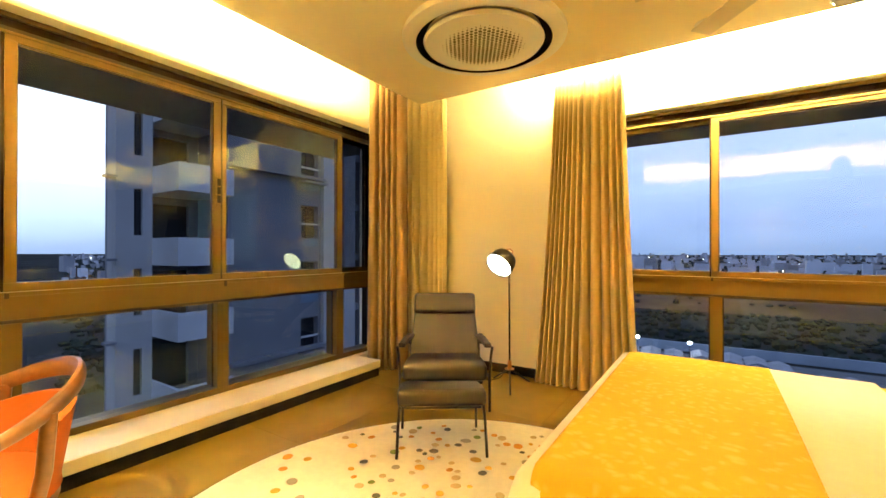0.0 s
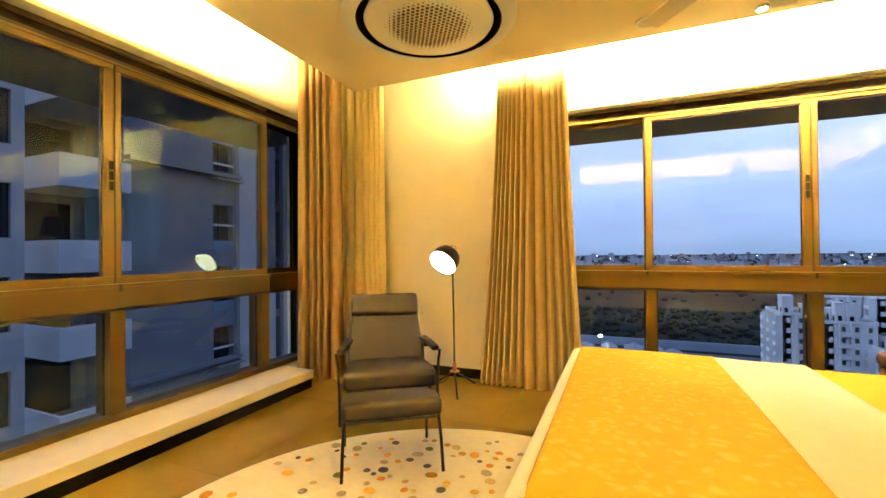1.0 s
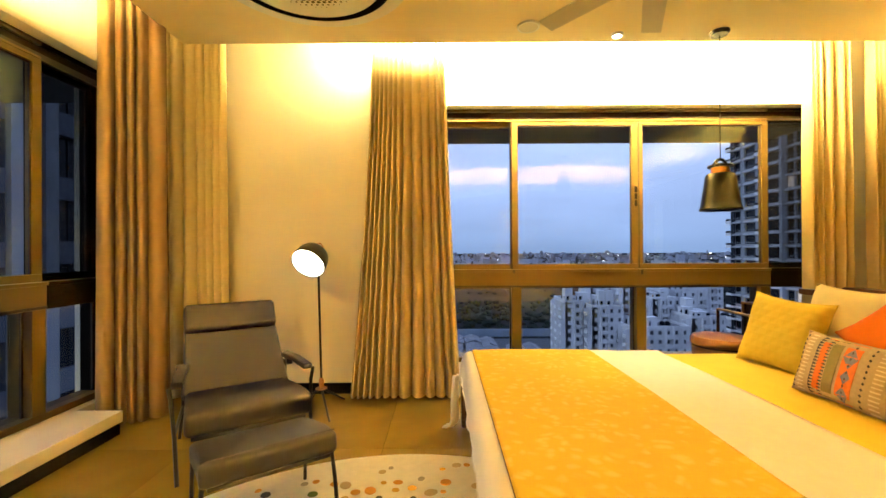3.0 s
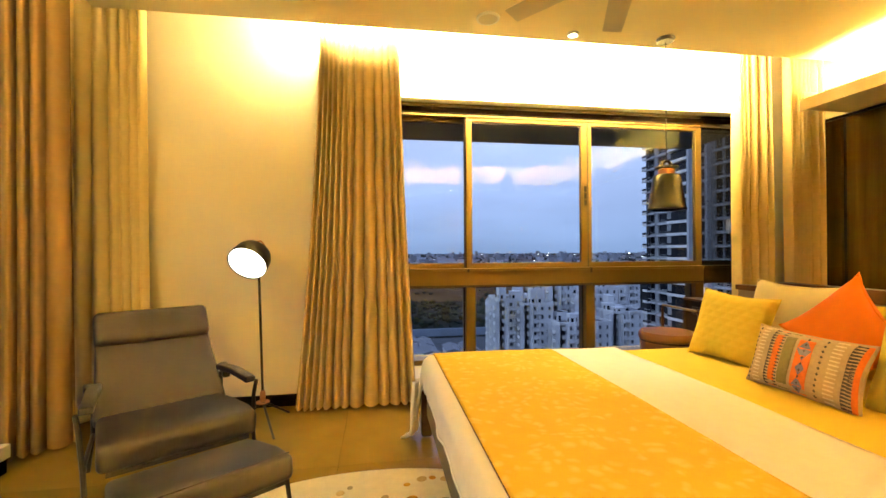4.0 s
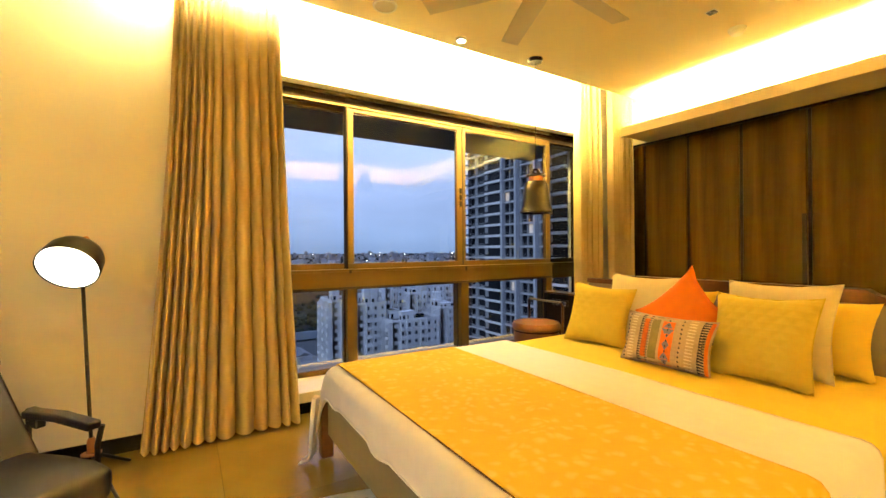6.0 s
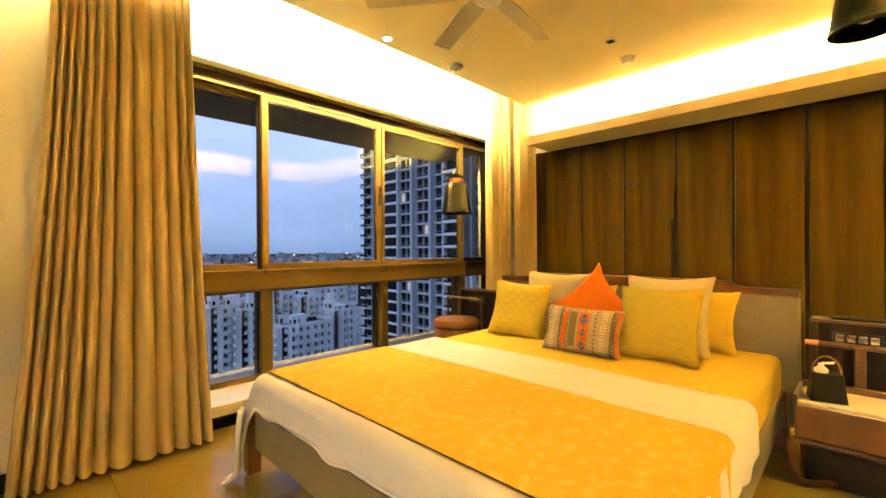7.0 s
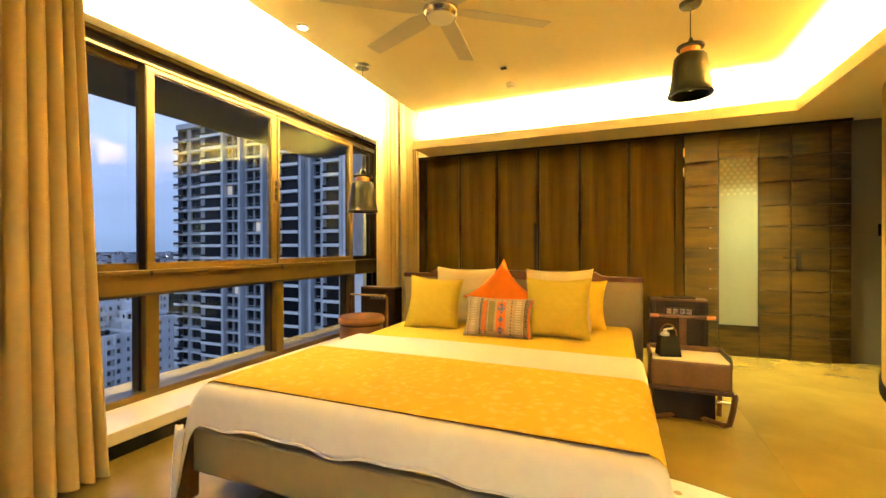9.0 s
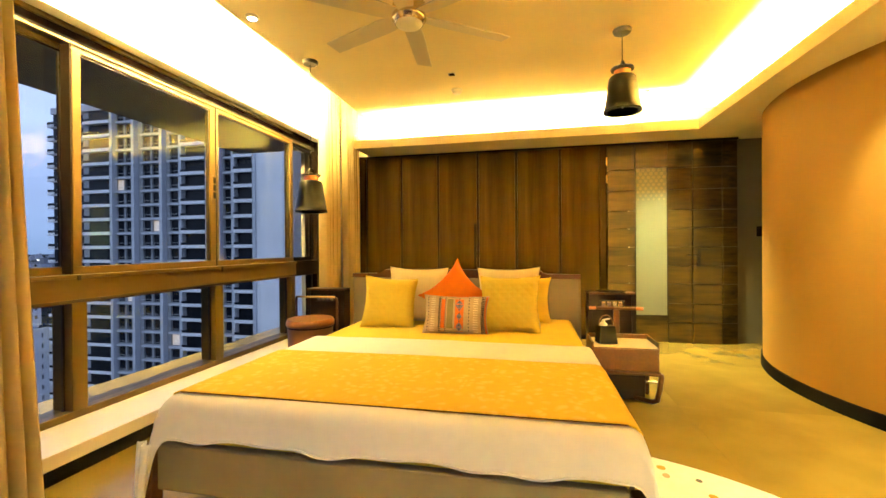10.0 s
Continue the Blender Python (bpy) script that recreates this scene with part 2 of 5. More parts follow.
# ---- structure ----
GROUT = mat("grout", (0.16, 0.125, 0.05), 0.8)
N, W, E, S = 4.66, -3.18, 3.62, -2.6          # window planes, wood wall, closing wall
APRON_N, APRON_W = 4.25, -2.77                # faces of the low ledges under the windows
CEIL, TOP = 2.88, 3.26                        # false ceiling, slab above the coves
SILL_Z = 0.16

structure("floor", bm_box(W - 0.3, E + 1.6, S - 0.3, N + 0.3, -0.12, -0.012), GROUT, "large-format beige floor tiles with fine joints")
structure("ceiling_slab", bm_box(W - 0.3, E + 1.6, S - 0.3, N + 0.3, TOP, TOP + 0.15), CEILING, "painted concrete slab above the coves")
structure("ceiling", bm_box(-2.69, E + 1.5, S, 4.02, CEIL, CEIL + 0.1, 0.004), CEILING, "smooth painted false ceiling with lit coves")
# bulkhead with its lip: along the wood wall and along the south side
structure("bulkhead_east", bm_box(3.07, E + 1.5, S, 4.13, 2.47, 2.50), CEILING, "cream bulkhead over the wardrobe wall")
structure("bulkhead_lip_east", bm_box(3.05, 3.07, 0.10, 4.13, 2.455, 2.56), CEILING, "cream cove lip over the wardrobe wall")
# added end cap, hidden by the lip, blocks the cove lamp's leak
structure("bulkhead_end", bm_box(3.07, E, 4.11, 4.13, 2.50, 2.63), CEILING, "added cream end cap that stops a light leak")
structure("bulkhead_south", bm_box(W + 0.2, 3.07, S, 0.10, 2.47, 2.50), CEILING, "cream bulkhead over the passage")
structure("bulkhead_lip_south", bm_box(W + 0.2, 3.05, 0.10, 0.12, 2.455, 2.56), CEILING, "cream cove lip along the passage")

# north wall
structure("wall_north_upper", bm_box(-1.06, 3.02, N - 0.13, N + 0.2, 2.555, TOP), PLASTER, "cream wall above the window")
structure("wall_north_pier", bm_box(W - 0.2, -1.06, APRON_N, N + 0.2, 0, TOP), PLASTER, "cream plastered wall between the windows")
structure("wall_north_end", bm_box(3.02, E + 0.2, 4.45, N + 0.2, 0, TOP), PLASTER, "cream plastered wall beside the window")
structure("wall_north_ledge", bm_box(-1.06, 3.02, APRON_N, N + 0.2, 0.085, SILL_Z, 0.004), SILL, "cream stone window ledge")
structure("baseboard_north", bm_box(-1.06, 3.02, APRON_N + 0.02, N + 0.2, 0, 0.085), BLACK, "black recessed skirting")
structure("baseboard_pier", bm_box(-2.9, -1.06, APRON_N - 0.012, APRON_N, 0, 0.09), BLACK, "black skirting board")
# west wall
structure("wall_west_upper", bm_box(W - 0.2, W + 0.13, -0.25, 3.8, 2.555, TOP), PLASTER, "cream wall above the window")
structure("wall_west_end", bm_box(W - 0.2, W + 0.03, 3.8, APRON_N, 0, TOP), PLASTER, "cream plastered wall beside the window")
structure("wall_west_sill", bm_box(W - 0.2, W + 0.10, 3.47, 3.8, 0, SILL_Z), PLASTER, "low cream wall behind the corner curtain")
structure("wall_west_south", bm_box(W - 0.2, APRON_W, S, -0.25, 0, TOP), PLASTER, "cream plastered wall")
structure("wall_west_ledge", bm_box(W - 0.2, APRON_W, -0.25, 3.47, 0.085, SILL_Z, 0.004), SILL, "cream stone window ledge")
structure("baseboard_west", bm_box(W - 0.2, APRON_W - 0.02, -0.25, 3.47, 0, 0.085), BLACK, "black recessed skirting")
structure("wall_south", bm_box(W - 0.2, E + 1.6, S - 0.2, S, 0, TOP), PLASTER, "cream plastered wall")

GLASS = bpy.data.materials.new("window_glass")
GLASS.use_nodes = True
_g = GLASS.node_tree
_g.nodes.remove(_g.nodes["Principled BSDF"])
_tr, _gl, _mx, _fr = (_g.nodes.new(k) for k in ("ShaderNodeBsdfTransparent", "ShaderNodeBsdfGlossy", "ShaderNodeMixShader", "ShaderNodeLayerWeight"))
_pw, _sc = _g.nodes.new("ShaderNodeMath"), _g.nodes.new("ShaderNodeMath")
_pw.operation, _sc.operation = "POWER", "MULTIPLY_ADD"
_pw.inputs[1].default_value = 5.0
_sc.inputs[1].default_value, _sc.inputs[2].default_value = 0.93, 0.029
_gl.inputs["Color"].default_value = (0.86, 1.0, 0.66, 1)
_tr.inputs["Color"].default_value = (0.86, 0.90, 0.92, 1)
_gl.inputs["Roughness"].default_value = 0.0
_fr.inputs["Blend"].default_value = 0.5
_g.links.new(_fr.outputs["Facing"], _pw.inputs[0])
_g.links.new(_pw.outputs[0], _sc.inputs[0])
_g.links.new(_sc.outputs[0], _mx.inputs[0])
_g.links.new(_tr.outputs[0], _mx.inputs[1])
_g.links.new(_gl.outputs[0], _mx.inputs[2])
_g.links.new(_mx.outputs[0], _g.nodes["Material Output"].inputs["Surface"])


SCREEN = bpy.data.materials.new("insect_screen")
SCREEN.use_nodes = True
_sn = SCREEN.node_tree
_st, _sm = _sn.nodes.new("ShaderNodeBsdfTransparent"), _sn.nodes.new("ShaderNodeMixShader")
_sn.nodes["Principled BSDF"].inputs["Base Color"].default_value = (0.006, 0.006, 0.006, 1)
_sn.nodes["Principled BSDF"].inputs["Specular IOR Level"].default_value = 0.0
_sm.inputs[0].default_value = 0.38
_sn.links.new(_st.outputs[0], _sm.inputs[1])
_sn.links.new(_sn.nodes["Principled BSDF"].outputs[0], _sm.inputs[2])
_sn.links.new(_sm.outputs[0], _sn.nodes["Material Output"].inputs["Surface"])
# near-black bronze, also used to put shade on the frame into colour
FRAME_HEAD = mat("dark_bronze_and_shade", (0.0065, 0.0036, 0.0015), 0.6, var=0.05, spec=0.04)


def window(name, m, start, a, b, c, end, handle_at):
    """A bronze sliding window over a fixed lower light. a, b, c: (left, right) of the mullions; local x runs along, y outwards."""
    w = empty(name, m, label="bronze aluminium sliding window over fixed lower panes", category="window", kind="structure")
    z0, z1 = SILL_Z, 2.55
    dark = c[1] - 0.012                      # the last bay is near black and carries an insect screen
    # head painted near black for the shade under the wall above
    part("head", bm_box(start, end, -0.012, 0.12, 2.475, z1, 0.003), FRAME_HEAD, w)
    # solid dark box: the track groove's shade is put into its colour
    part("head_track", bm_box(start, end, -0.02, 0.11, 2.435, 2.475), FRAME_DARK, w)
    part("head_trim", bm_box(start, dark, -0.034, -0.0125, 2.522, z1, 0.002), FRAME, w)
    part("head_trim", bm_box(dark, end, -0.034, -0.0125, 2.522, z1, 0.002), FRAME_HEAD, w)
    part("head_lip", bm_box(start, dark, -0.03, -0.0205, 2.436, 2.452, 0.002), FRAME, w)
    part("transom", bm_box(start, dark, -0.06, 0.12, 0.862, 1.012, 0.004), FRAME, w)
    part("transom", bm_box(dark, end, -0.058, 0.12, 0.862, 1.012, 0.004), FRAME_HEAD, w, "near-black transom end")
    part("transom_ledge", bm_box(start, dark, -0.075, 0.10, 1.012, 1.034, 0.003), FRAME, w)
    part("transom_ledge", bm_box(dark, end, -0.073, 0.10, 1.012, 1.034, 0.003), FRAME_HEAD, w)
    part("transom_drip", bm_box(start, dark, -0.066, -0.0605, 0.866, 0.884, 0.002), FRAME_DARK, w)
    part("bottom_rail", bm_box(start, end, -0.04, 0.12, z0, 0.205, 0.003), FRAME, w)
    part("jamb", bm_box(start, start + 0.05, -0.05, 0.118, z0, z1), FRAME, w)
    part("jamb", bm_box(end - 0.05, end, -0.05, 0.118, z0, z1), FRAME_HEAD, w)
    # lower mullions
    for l, r in (a, b, c):
        part("mullion", bm_box((l + r) / 2 - 0.045, (l + r) / 2 + 0.045, -0.04, 0.115, 0.205, 0.862, 0.003), FRAME, w)
    xs = [start + 0.05, sum(a) / 2, sum(b) / 2, sum(c) / 2, end - 0.05]
    for l, r in zip(xs, xs[1:]):
        l2, r2 = (l + 0.045 if l != xs[0] else l), (r - 0.045 if r != xs[-1] else r)
        p = part("pane", bm_box(l2, r2, 0.03, 0.036, 0.205, 0.862), GLASS, w)
        p.visible_shadow = False
        for u, v in ((l2, l2 + 0.012), (r2 - 0.012, r2)):
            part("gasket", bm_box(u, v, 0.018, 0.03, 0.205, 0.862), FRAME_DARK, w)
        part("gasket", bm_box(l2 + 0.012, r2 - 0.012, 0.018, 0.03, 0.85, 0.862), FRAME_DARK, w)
    # sashes: the outer two ride in the rear track
    for k, (l, r, y) in enumerate(((start + 0.05, a[0] + 0.03, 0.05), (a[0], b[0] + 0.055, 0.0), (b[0] + 0.06, c[1], 0.0), (c[1] - 0.02, end - 0.05, 0.05))):
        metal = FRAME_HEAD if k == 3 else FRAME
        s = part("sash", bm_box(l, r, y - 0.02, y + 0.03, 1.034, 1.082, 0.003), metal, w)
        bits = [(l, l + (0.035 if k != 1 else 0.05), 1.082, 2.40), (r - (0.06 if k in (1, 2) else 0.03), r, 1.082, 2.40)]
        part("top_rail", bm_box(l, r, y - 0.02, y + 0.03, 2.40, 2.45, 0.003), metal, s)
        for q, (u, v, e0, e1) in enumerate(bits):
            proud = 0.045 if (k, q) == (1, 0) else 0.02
            # the rear stile is painted dark for the shade where the sashes overlap
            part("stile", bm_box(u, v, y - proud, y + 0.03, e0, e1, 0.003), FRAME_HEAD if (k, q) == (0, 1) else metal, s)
            inner = (v, v + 0.009) if q == 0 else (u - 0.009, u)
            part("glazing_gasket", bm_box(*inner, y - 0.008, y + 0.002, e0, e1), FRAME_DARK, s)
        part("glazing_gasket", bm_box(bits[0][1] + 0.009, bits[1][0] - 0.009, y - 0.008, y + 0.002, 2.388, 2.40), FRAME_DARK, s)
        p = part("pane", bm_box(bits[0][1], bits[1][0], y + 0.002, y + 0.008, 1.082, 2.40), GLASS, s)
        p.visible_shadow = False
    scr = part("insect_screen", bm_box(c[1] + 0.004, end - 0.05, -0.004, -0.001, 1.036, 2.434), SCREEN, w, "fine black insect screen")
    scr.visible_shadow = False
    part("interlock", bm_box(b[0] + 0.052, b[0] + 0.062, -0.03, -0.0205, 1.036, 2.43, 0.002), FRAME_DARK, w)
    # added dark strip: paints the unlit side face of the stile
    part("interlock", bm_box(a[0] - 0.014, a[0] - 0.0005, -0.043, 0.028, 1.036, 2.43, 0.002), FRAME_HEAD, w, "dark strip painting the unlit side of the stile")
    part("transom_latch", bm_box(b[0] + 0.05, b[0] + 0.07, -0.082, -0.0755, 0.985, 1.03, 0.002), FRAME_DARK, w, "small dark drain cap")
    part("transom_latch", bm_box(a[0] - 0.005, a[0] + 0.015, -0.082, -0.0755, 1.0, 1.03, 0.002), FRAME_DARK, w, "small dark drain cap")
    h = part("handle", bm_box(handle_at - 0.016, handle_at + 0.016, -0.032, -0.02, 1.60, 1.83, 0.006), FRAME, w, "bronze sash handle plate with black grips")
    for z in (1.635, 1.70, 1.765):
        part("handle_grip", bm_box(handle_at - 0.013, handle_at + 0.013, -0.041, -0.032, z - 0.008, z + 0.048, 0.004), BLACK, h)
    return w


window("window_1", pose(0, N, 0), -1.06, (0.035, 0.105), (1.18, 1.32), (2.385, 2.47), 3.02, 1.205)
window("window_2", pose(W, 0, 0, 0, 0, 90), -0.25, (0.865, 0.925), (2.0, 2.13), (3.232, 3.317), 3.80, 2.03)

# wood wall: wardrobe leaves, door, side panel
structure("wall_east", bm_box(E + 0.03, E + 0.25, 0.70, N + 0.2, 0, TOP), PLASTER, "wall behind the dark wood wardrobe")
structure("wall_east_passage", bm_box(E + 0.10, E + 0.3, S, 0.70, 0, TOP), PASSAGE, "grey painted wall of the passage")

# curved wall: part of a drum
def drum(cx, cy, r, z0, z1, thick, a0, a1, n=72):
    bm = bmesh.new()
    grid = []
    for i in range(n + 1):
        a = radians(a0 + (a1 - a0) * i / n)
        grid.append([bm.verts.new((cx + q * math.cos(a), cy + q * math.sin(a), z)) for q, z in ((r, z0), (r, z1), (r - thick, z1), (r - thick, z0))])
    for p, q in zip(grid, grid[1:]):
        for k in range(4):
            bm.faces.new((p[k], p[(k + 1) % 4], q[(k + 1) % 4], q[k]))
    bm.faces.new(grid[0])
    bm.faces.new(grid[-1][::-1])
    return bm


CURVE = mat("curved_wall_plaster", (0.37, 0.205, 0.028), 0.7, var=0.05, scale=2.5, bump=0.08, bump_scale=220)
structure("wall_curved", drum(1.9, -2.37, 2.2, 0, 2.47, 0.12, 0, 182), CURVE, "curved ochre plastered wall", smooth=True)
structure("baseboard_curved", drum(1.9, -2.37, 2.215, 0, 0.10, 0.014, 0, 182), BLACK, "black curved skirting", smooth=True)

# ---- floor tiles ----
tile_box = mesh_of("tile", bm_box(-0.5994, 0.5994, -0.5994, 0.5994, -0.012, 0.0, 0.0005, 1), FLOOR)
floor_ob = bpy.data.objects["floor"]
for i in range(7):
    for j in range(7):
        t = new("tile", tile_box)
        t.parent = floor_ob
        t.location = (-3.4 + 0.6 + 1.2 * i, -2.75 + 0.6 + 1.2 * j, 0)

# ---- wardrobe, door and side panel ----
TOPW = 2.46


def wardrobe_leaf(y0, y1, z1=TOPW):
    w = empty("wardrobe", pose(E, (y0 + y1) / 2, 0), label="tall dark-stained wood wardrobe leaf", category="wardrobe", group="wardrobe leaves")
    h = (y1 - y0) / 2
    part("door", bm_box(-0.02, 0.02, -h + 0.006, h - 0.034, 0.06, z1 - 0.02, 0.003), WOOD_DARK, w)
    part("edge_profile", bm_box(-0.012, 0.02, h - 0.028, h - 0.002, 0.06, z1 - 0.02, 0.002), BLACK, w, "black recessed edge profile")
    part("plinth", bm_box(0.0, 0.02, -h, h, 0, 0.06), BLACK, w)
    return w


for y0, y1 in ((3.685, 4.20), (3.162, 3.685), (2.619, 3.162), (2.11, 2.619), (1.558, 2.11), (1.065, 1.558)):
    leaf = wardrobe_leaf(y0, y1)
    if y0 == 2.619:
        part("finger_pull", bm_box(-0.0225, -0.019, y0 - leaf.location.y + 0.004, y0 - leaf.location.y + 0.04, 0.30, 1.50, 0.001), BLACK, leaf, "black recessed finger pull")
filler = empty("filler_panel", pose(E, 1.018, 0), label="narrow dark wood filler strip beside the door", category="panel")
part("board", bm_box(-0.016, 0.02, -0.035, 0.043, 0.0, TOPW - 0.02, 0.003), WOOD_DARK, filler)
part_side = empty("wardrobe", pose(E, 4.325, 0), label="narrow dark wood wardrobe end beside the curtain", category="wardrobe")
part("board", bm_box(-0.03, 0.02, -0.12, 0.12, 0, TOPW - 0.02, 0.003), WOOD_DARK, part_side)
part("plinth", bm_box(-0.036, -0.03, -0.12, 0.12, 0, 0.06), BLACK, part_side)
# added board: hides the lit wall so the leaf gaps stay dark
structure("wardrobe_back", bm_box(E + 0.021, E + 0.029, 0.72, 4.44, 0, TOPW), BLACK, "added black board that keeps the leaf gaps dark", category="panel")
structure("trim_wardrobe", bm_box(E - 0.02, E + 0.03, -0.5, 4.42, TOPW - 0.014, TOPW + 0.012), BLACK, "black shadow gap above the wardrobe")

door = empty("door_1", pose(E, 0, 0), label="dark plank door with a tall frosted glass panel", category="door", kind="structure")
G0, G1, GZ0, GZ1 = 0.275, 0.645, 0.33, 2.15      # glass panel
rows = [0.0, 0.25, 0.48, 0.72, 0.94, 1.17, 1.40, 1.62, 1.87, 2.13, 2.44]
plank = random.Random(4)
for z0, z1 in zip(rows, rows[1:]):
    for y0, y1 in ((G1, 0.97), (0.0, G0)):
        part("plank", bm_box(-0.02 + plank.uniform(-0.003, 0.003), 0.02, y0 + 0.003, y1 - 0.003, z0 + 0.003, z1 - 0.003, 0.002, 1), WOOD_H, door)
part("plank", bm_box(-0.02, 0.02, G0 + 0.003, G1 - 0.003, 0.003, GZ0 - 0.006, 0.002, 1), WOOD_H, door)
part("plank", bm_box(-0.02, 0.02, G0 + 0.003, G1 - 0.003, GZ1 + 0.006, 2.437, 0.002, 1), WOOD_H, door)
FROST = bpy.data.materials.new("frosted_glass")
FROST.use_nodes = True
_f = FROST.node_tree
_b = _f.nodes["Principled BSDF"]
_b.inputs["Base Color"].default_value = (0.30, 0.31, 0.22, 1)
_b.inputs["Roughness"].default_value = 0.35
_b.inputs["Transmission Weight"].default_value = 0.0
_t = _f.nodes.new("ShaderNodeBsdfTranslucent")
_t.inputs["Color"].default_value = (0.75, 0.78, 0.66, 1)
_m = _f.nodes.new("ShaderNodeMixShader")
_m.inputs[0].default_value = 0.55
_f.links.new(_b.outputs[0], _m.inputs[1])
_f.links.new(_t.outputs[0], _m.inputs[2])
_f.links.new(_m.outputs[0], _f.nodes["Material Output"].inputs["Surface"])
ETCHED = mat("etched_white_glass", (0.74, 0.70, 0.50), 0.6, var=0.05)
gp = part("glass_panel", bm_box(-0.012, -0.004, G0, G1, GZ0, GZ1), FROST, door, "frosted glass panel lit from the room behind")
for y0, y1, z0, z1 in ((G0 - 0.004, G0 + 0.008, GZ0, GZ1), (G1 - 0.008, G1 + 0.004, GZ0, GZ1), (G0, G1, GZ1 - 0.004, GZ1 + 0.008), (G0, G1, GZ0 - 0.008, GZ0 + 0.004)):
    part("glazing_bead", bm_box(-0.024, -0.012, y0, y1, z0, z1), FRAME_DARK, gp)
for k in range(9):
    for q in range(6):
        y = G0 + 0.035 + 0.06 * q + (0.03 if k % 2 else 0)
        if y < G1 - 0.02:
            part("etched_hexagon", bm_rod((-0.0135, y, 2.12 - 0.045 * k), (-0.012, y, 2.12 - 0.045 * k), 0.024 - 0.001 * k, n=6), ETCHED, gp)
for z in (1.98, 2.2):
    part("hinge", bm_box(-0.026, -0.018, 0.968, 0.982, z, z + 0.1), BRASS, door, "brass hinge")
hd = part("handle", bm_box(-0.03, -0.02, -0.085, -0.045, 0.93, 1.13, 0.004), DARKMETAL, door, "dark lever handle on a plate")
part("lever", bm_rod((-0.055, -0.06, 1.07), (-0.055, 0.07, 1.07), 0.009), DARKMETAL, hd)
part("lever_neck", bm_rod((-0.03, -0.06, 1.07), (-0.06, -0.06, 1.07), 0.01), DARKMETAL, hd)
part("lock_cylinder", bm_rod((-0.03, -0.065, 0.985), (-0.045, -0.065, 0.985), 0.016), DARKMETAL, hd)

side = empty("side_panel", pose(E, 0, 0), label="dark wood plank panel beside the door", category="panel")
for z0, z1 in zip(rows, rows[1:]):
    part("plank", bm_box(-0.02 + plank.uniform(-0.003, 0.003), 0.02, -0.32, -0.006, z0 + 0.003, z1 - 0.003, 0.002, 1), WOOD_H, side)
    bm = bm_box(-0.02, 0.02, -0.18, 0, z0 + 0.003, z1 - 0.003, 0.002, 1)
    bmesh.ops.transform(bm, matrix=Matrix.Translation((0, -0.325, 0)) @ Matrix.Rotation(radians(14), 4, "Z"), verts=bm.verts)
    part("plank", bm, WOOD_H, side)
structure("wall_door_back", bm_box(E + 0.5, E + 0.6, -0.5, 1.1, 0, 2.6), PLASTER, "wall of the room behind the door")
switch = empty("light_switch", pose(E + 0.097, -0.78, 1.35), label="black wall switch plate on the passage wall", category="switch")
part("plate", bm_box(-0.012, 0, -0.045, 0.045, -0.06, 0.06, 0.004), BLACK, switch)

# ---- curtains ----
def curtain(name, a, b, top, pleats, material, label, amp=0.045, flare=0.0, bottom=0.015, seed=1, tilt=0.0, sharp=0.7, skew=0.0):
    """A hanging drape from a to b (x, y), gathered into pleats, wider at the hem by flare at each end."""
    rnd = random.Random(seed)
    a, b = Vector((*a, 0)), Vector((*b, 0))
    d = (b - a).normalized()
    n = Vector((-d.y, d.x, 0))
    c = empty(name, Matrix.Translation((a + b) / 2), label=label, category="curtain")
    half = (b - a).length / 2
    cols, rows_n = pleats * 14, 26
    phase = [rnd.uniform(-0.5, 0.5) for _ in range(pleats + 2)]
    depth = [rnd.uniform(0.6, 1.15) for _ in range(pleats + 2)]
    warp = (rnd.uniform(0.04, 0.075), rnd.uniform(0, 6))
    bm = bmesh.new()
    front, back = [], []
    for r in range(rows_n + 1):
        v = r / rows_n                      # 0 at the top
        z = top + (bottom - top) * v
        line_f, line_b = [], []
        for k in range(cols + 1):
            u = k / cols
            g = pleats * (u + warp[0] * math.sin(2 * math.pi * u + warp[1]) - warp[0] * math.sin(warp[1]))
            i = int(min(max(g, 0.0), pleats - 1e-6))
            mixd = depth[i] * (1 - (g - i)) + depth[i + 1] * (g - i)
            ph = phase[i] * (1 - (g - i)) + phase[i + 1] * (g - i)
            lobe = abs(math.sin(math.pi * (g + 0.22 * ph * v))) ** sharp      # round folds parted by narrow valleys
            off = -amp * mixd * (0.6 + 0.4 * min(1, v * 2.5)) * (2 * lobe - 1)
            ends = half + flare * v ** 1.5
            lat = (u * 2 - 1) * ends + skew * v ** 1.5 + 0.006 * v * math.sin(9 * u + seed)
            p = d * lat + n * (off + tilt * v)
            line_f.append(bm.verts.new((p.x, p.y, z)))
            q = p + n * 0.004
            line_b.append(bm.verts.new((q.x, q.y, z)))
        front.append(line_f)
        back.append(line_b)
    for grid in (front, back):
        for p, q in zip(grid, grid[1:]):
            for k in range(cols):
                bm.faces.new((p[k], p[k + 1], q[k + 1], q[k]))
    for k in range(cols):
        bm.faces.new((front[0][k], back[0][k], back[0][k + 1], front[0][k + 1]))
        bm.faces.new((front[-1][k], front[-1][k + 1], back[-1][k + 1], back[-1][k]))
    for p, q, s, t in zip(front, front[1:], back, back[1:]):
        bm.faces.new((p[0], q[0], t[0], s[0]))
        bm.faces.new((p[-1], s[-1], t[-1], q[-1]))
    part("drape", bm, material, c, smooth=True)
    part("track", bm_box(-half, half, -0.012, 0.012, top + 0.004, top + 0.03), WHITE, c).rotation_euler = (0, 0, math.atan2(d.y, d.x))
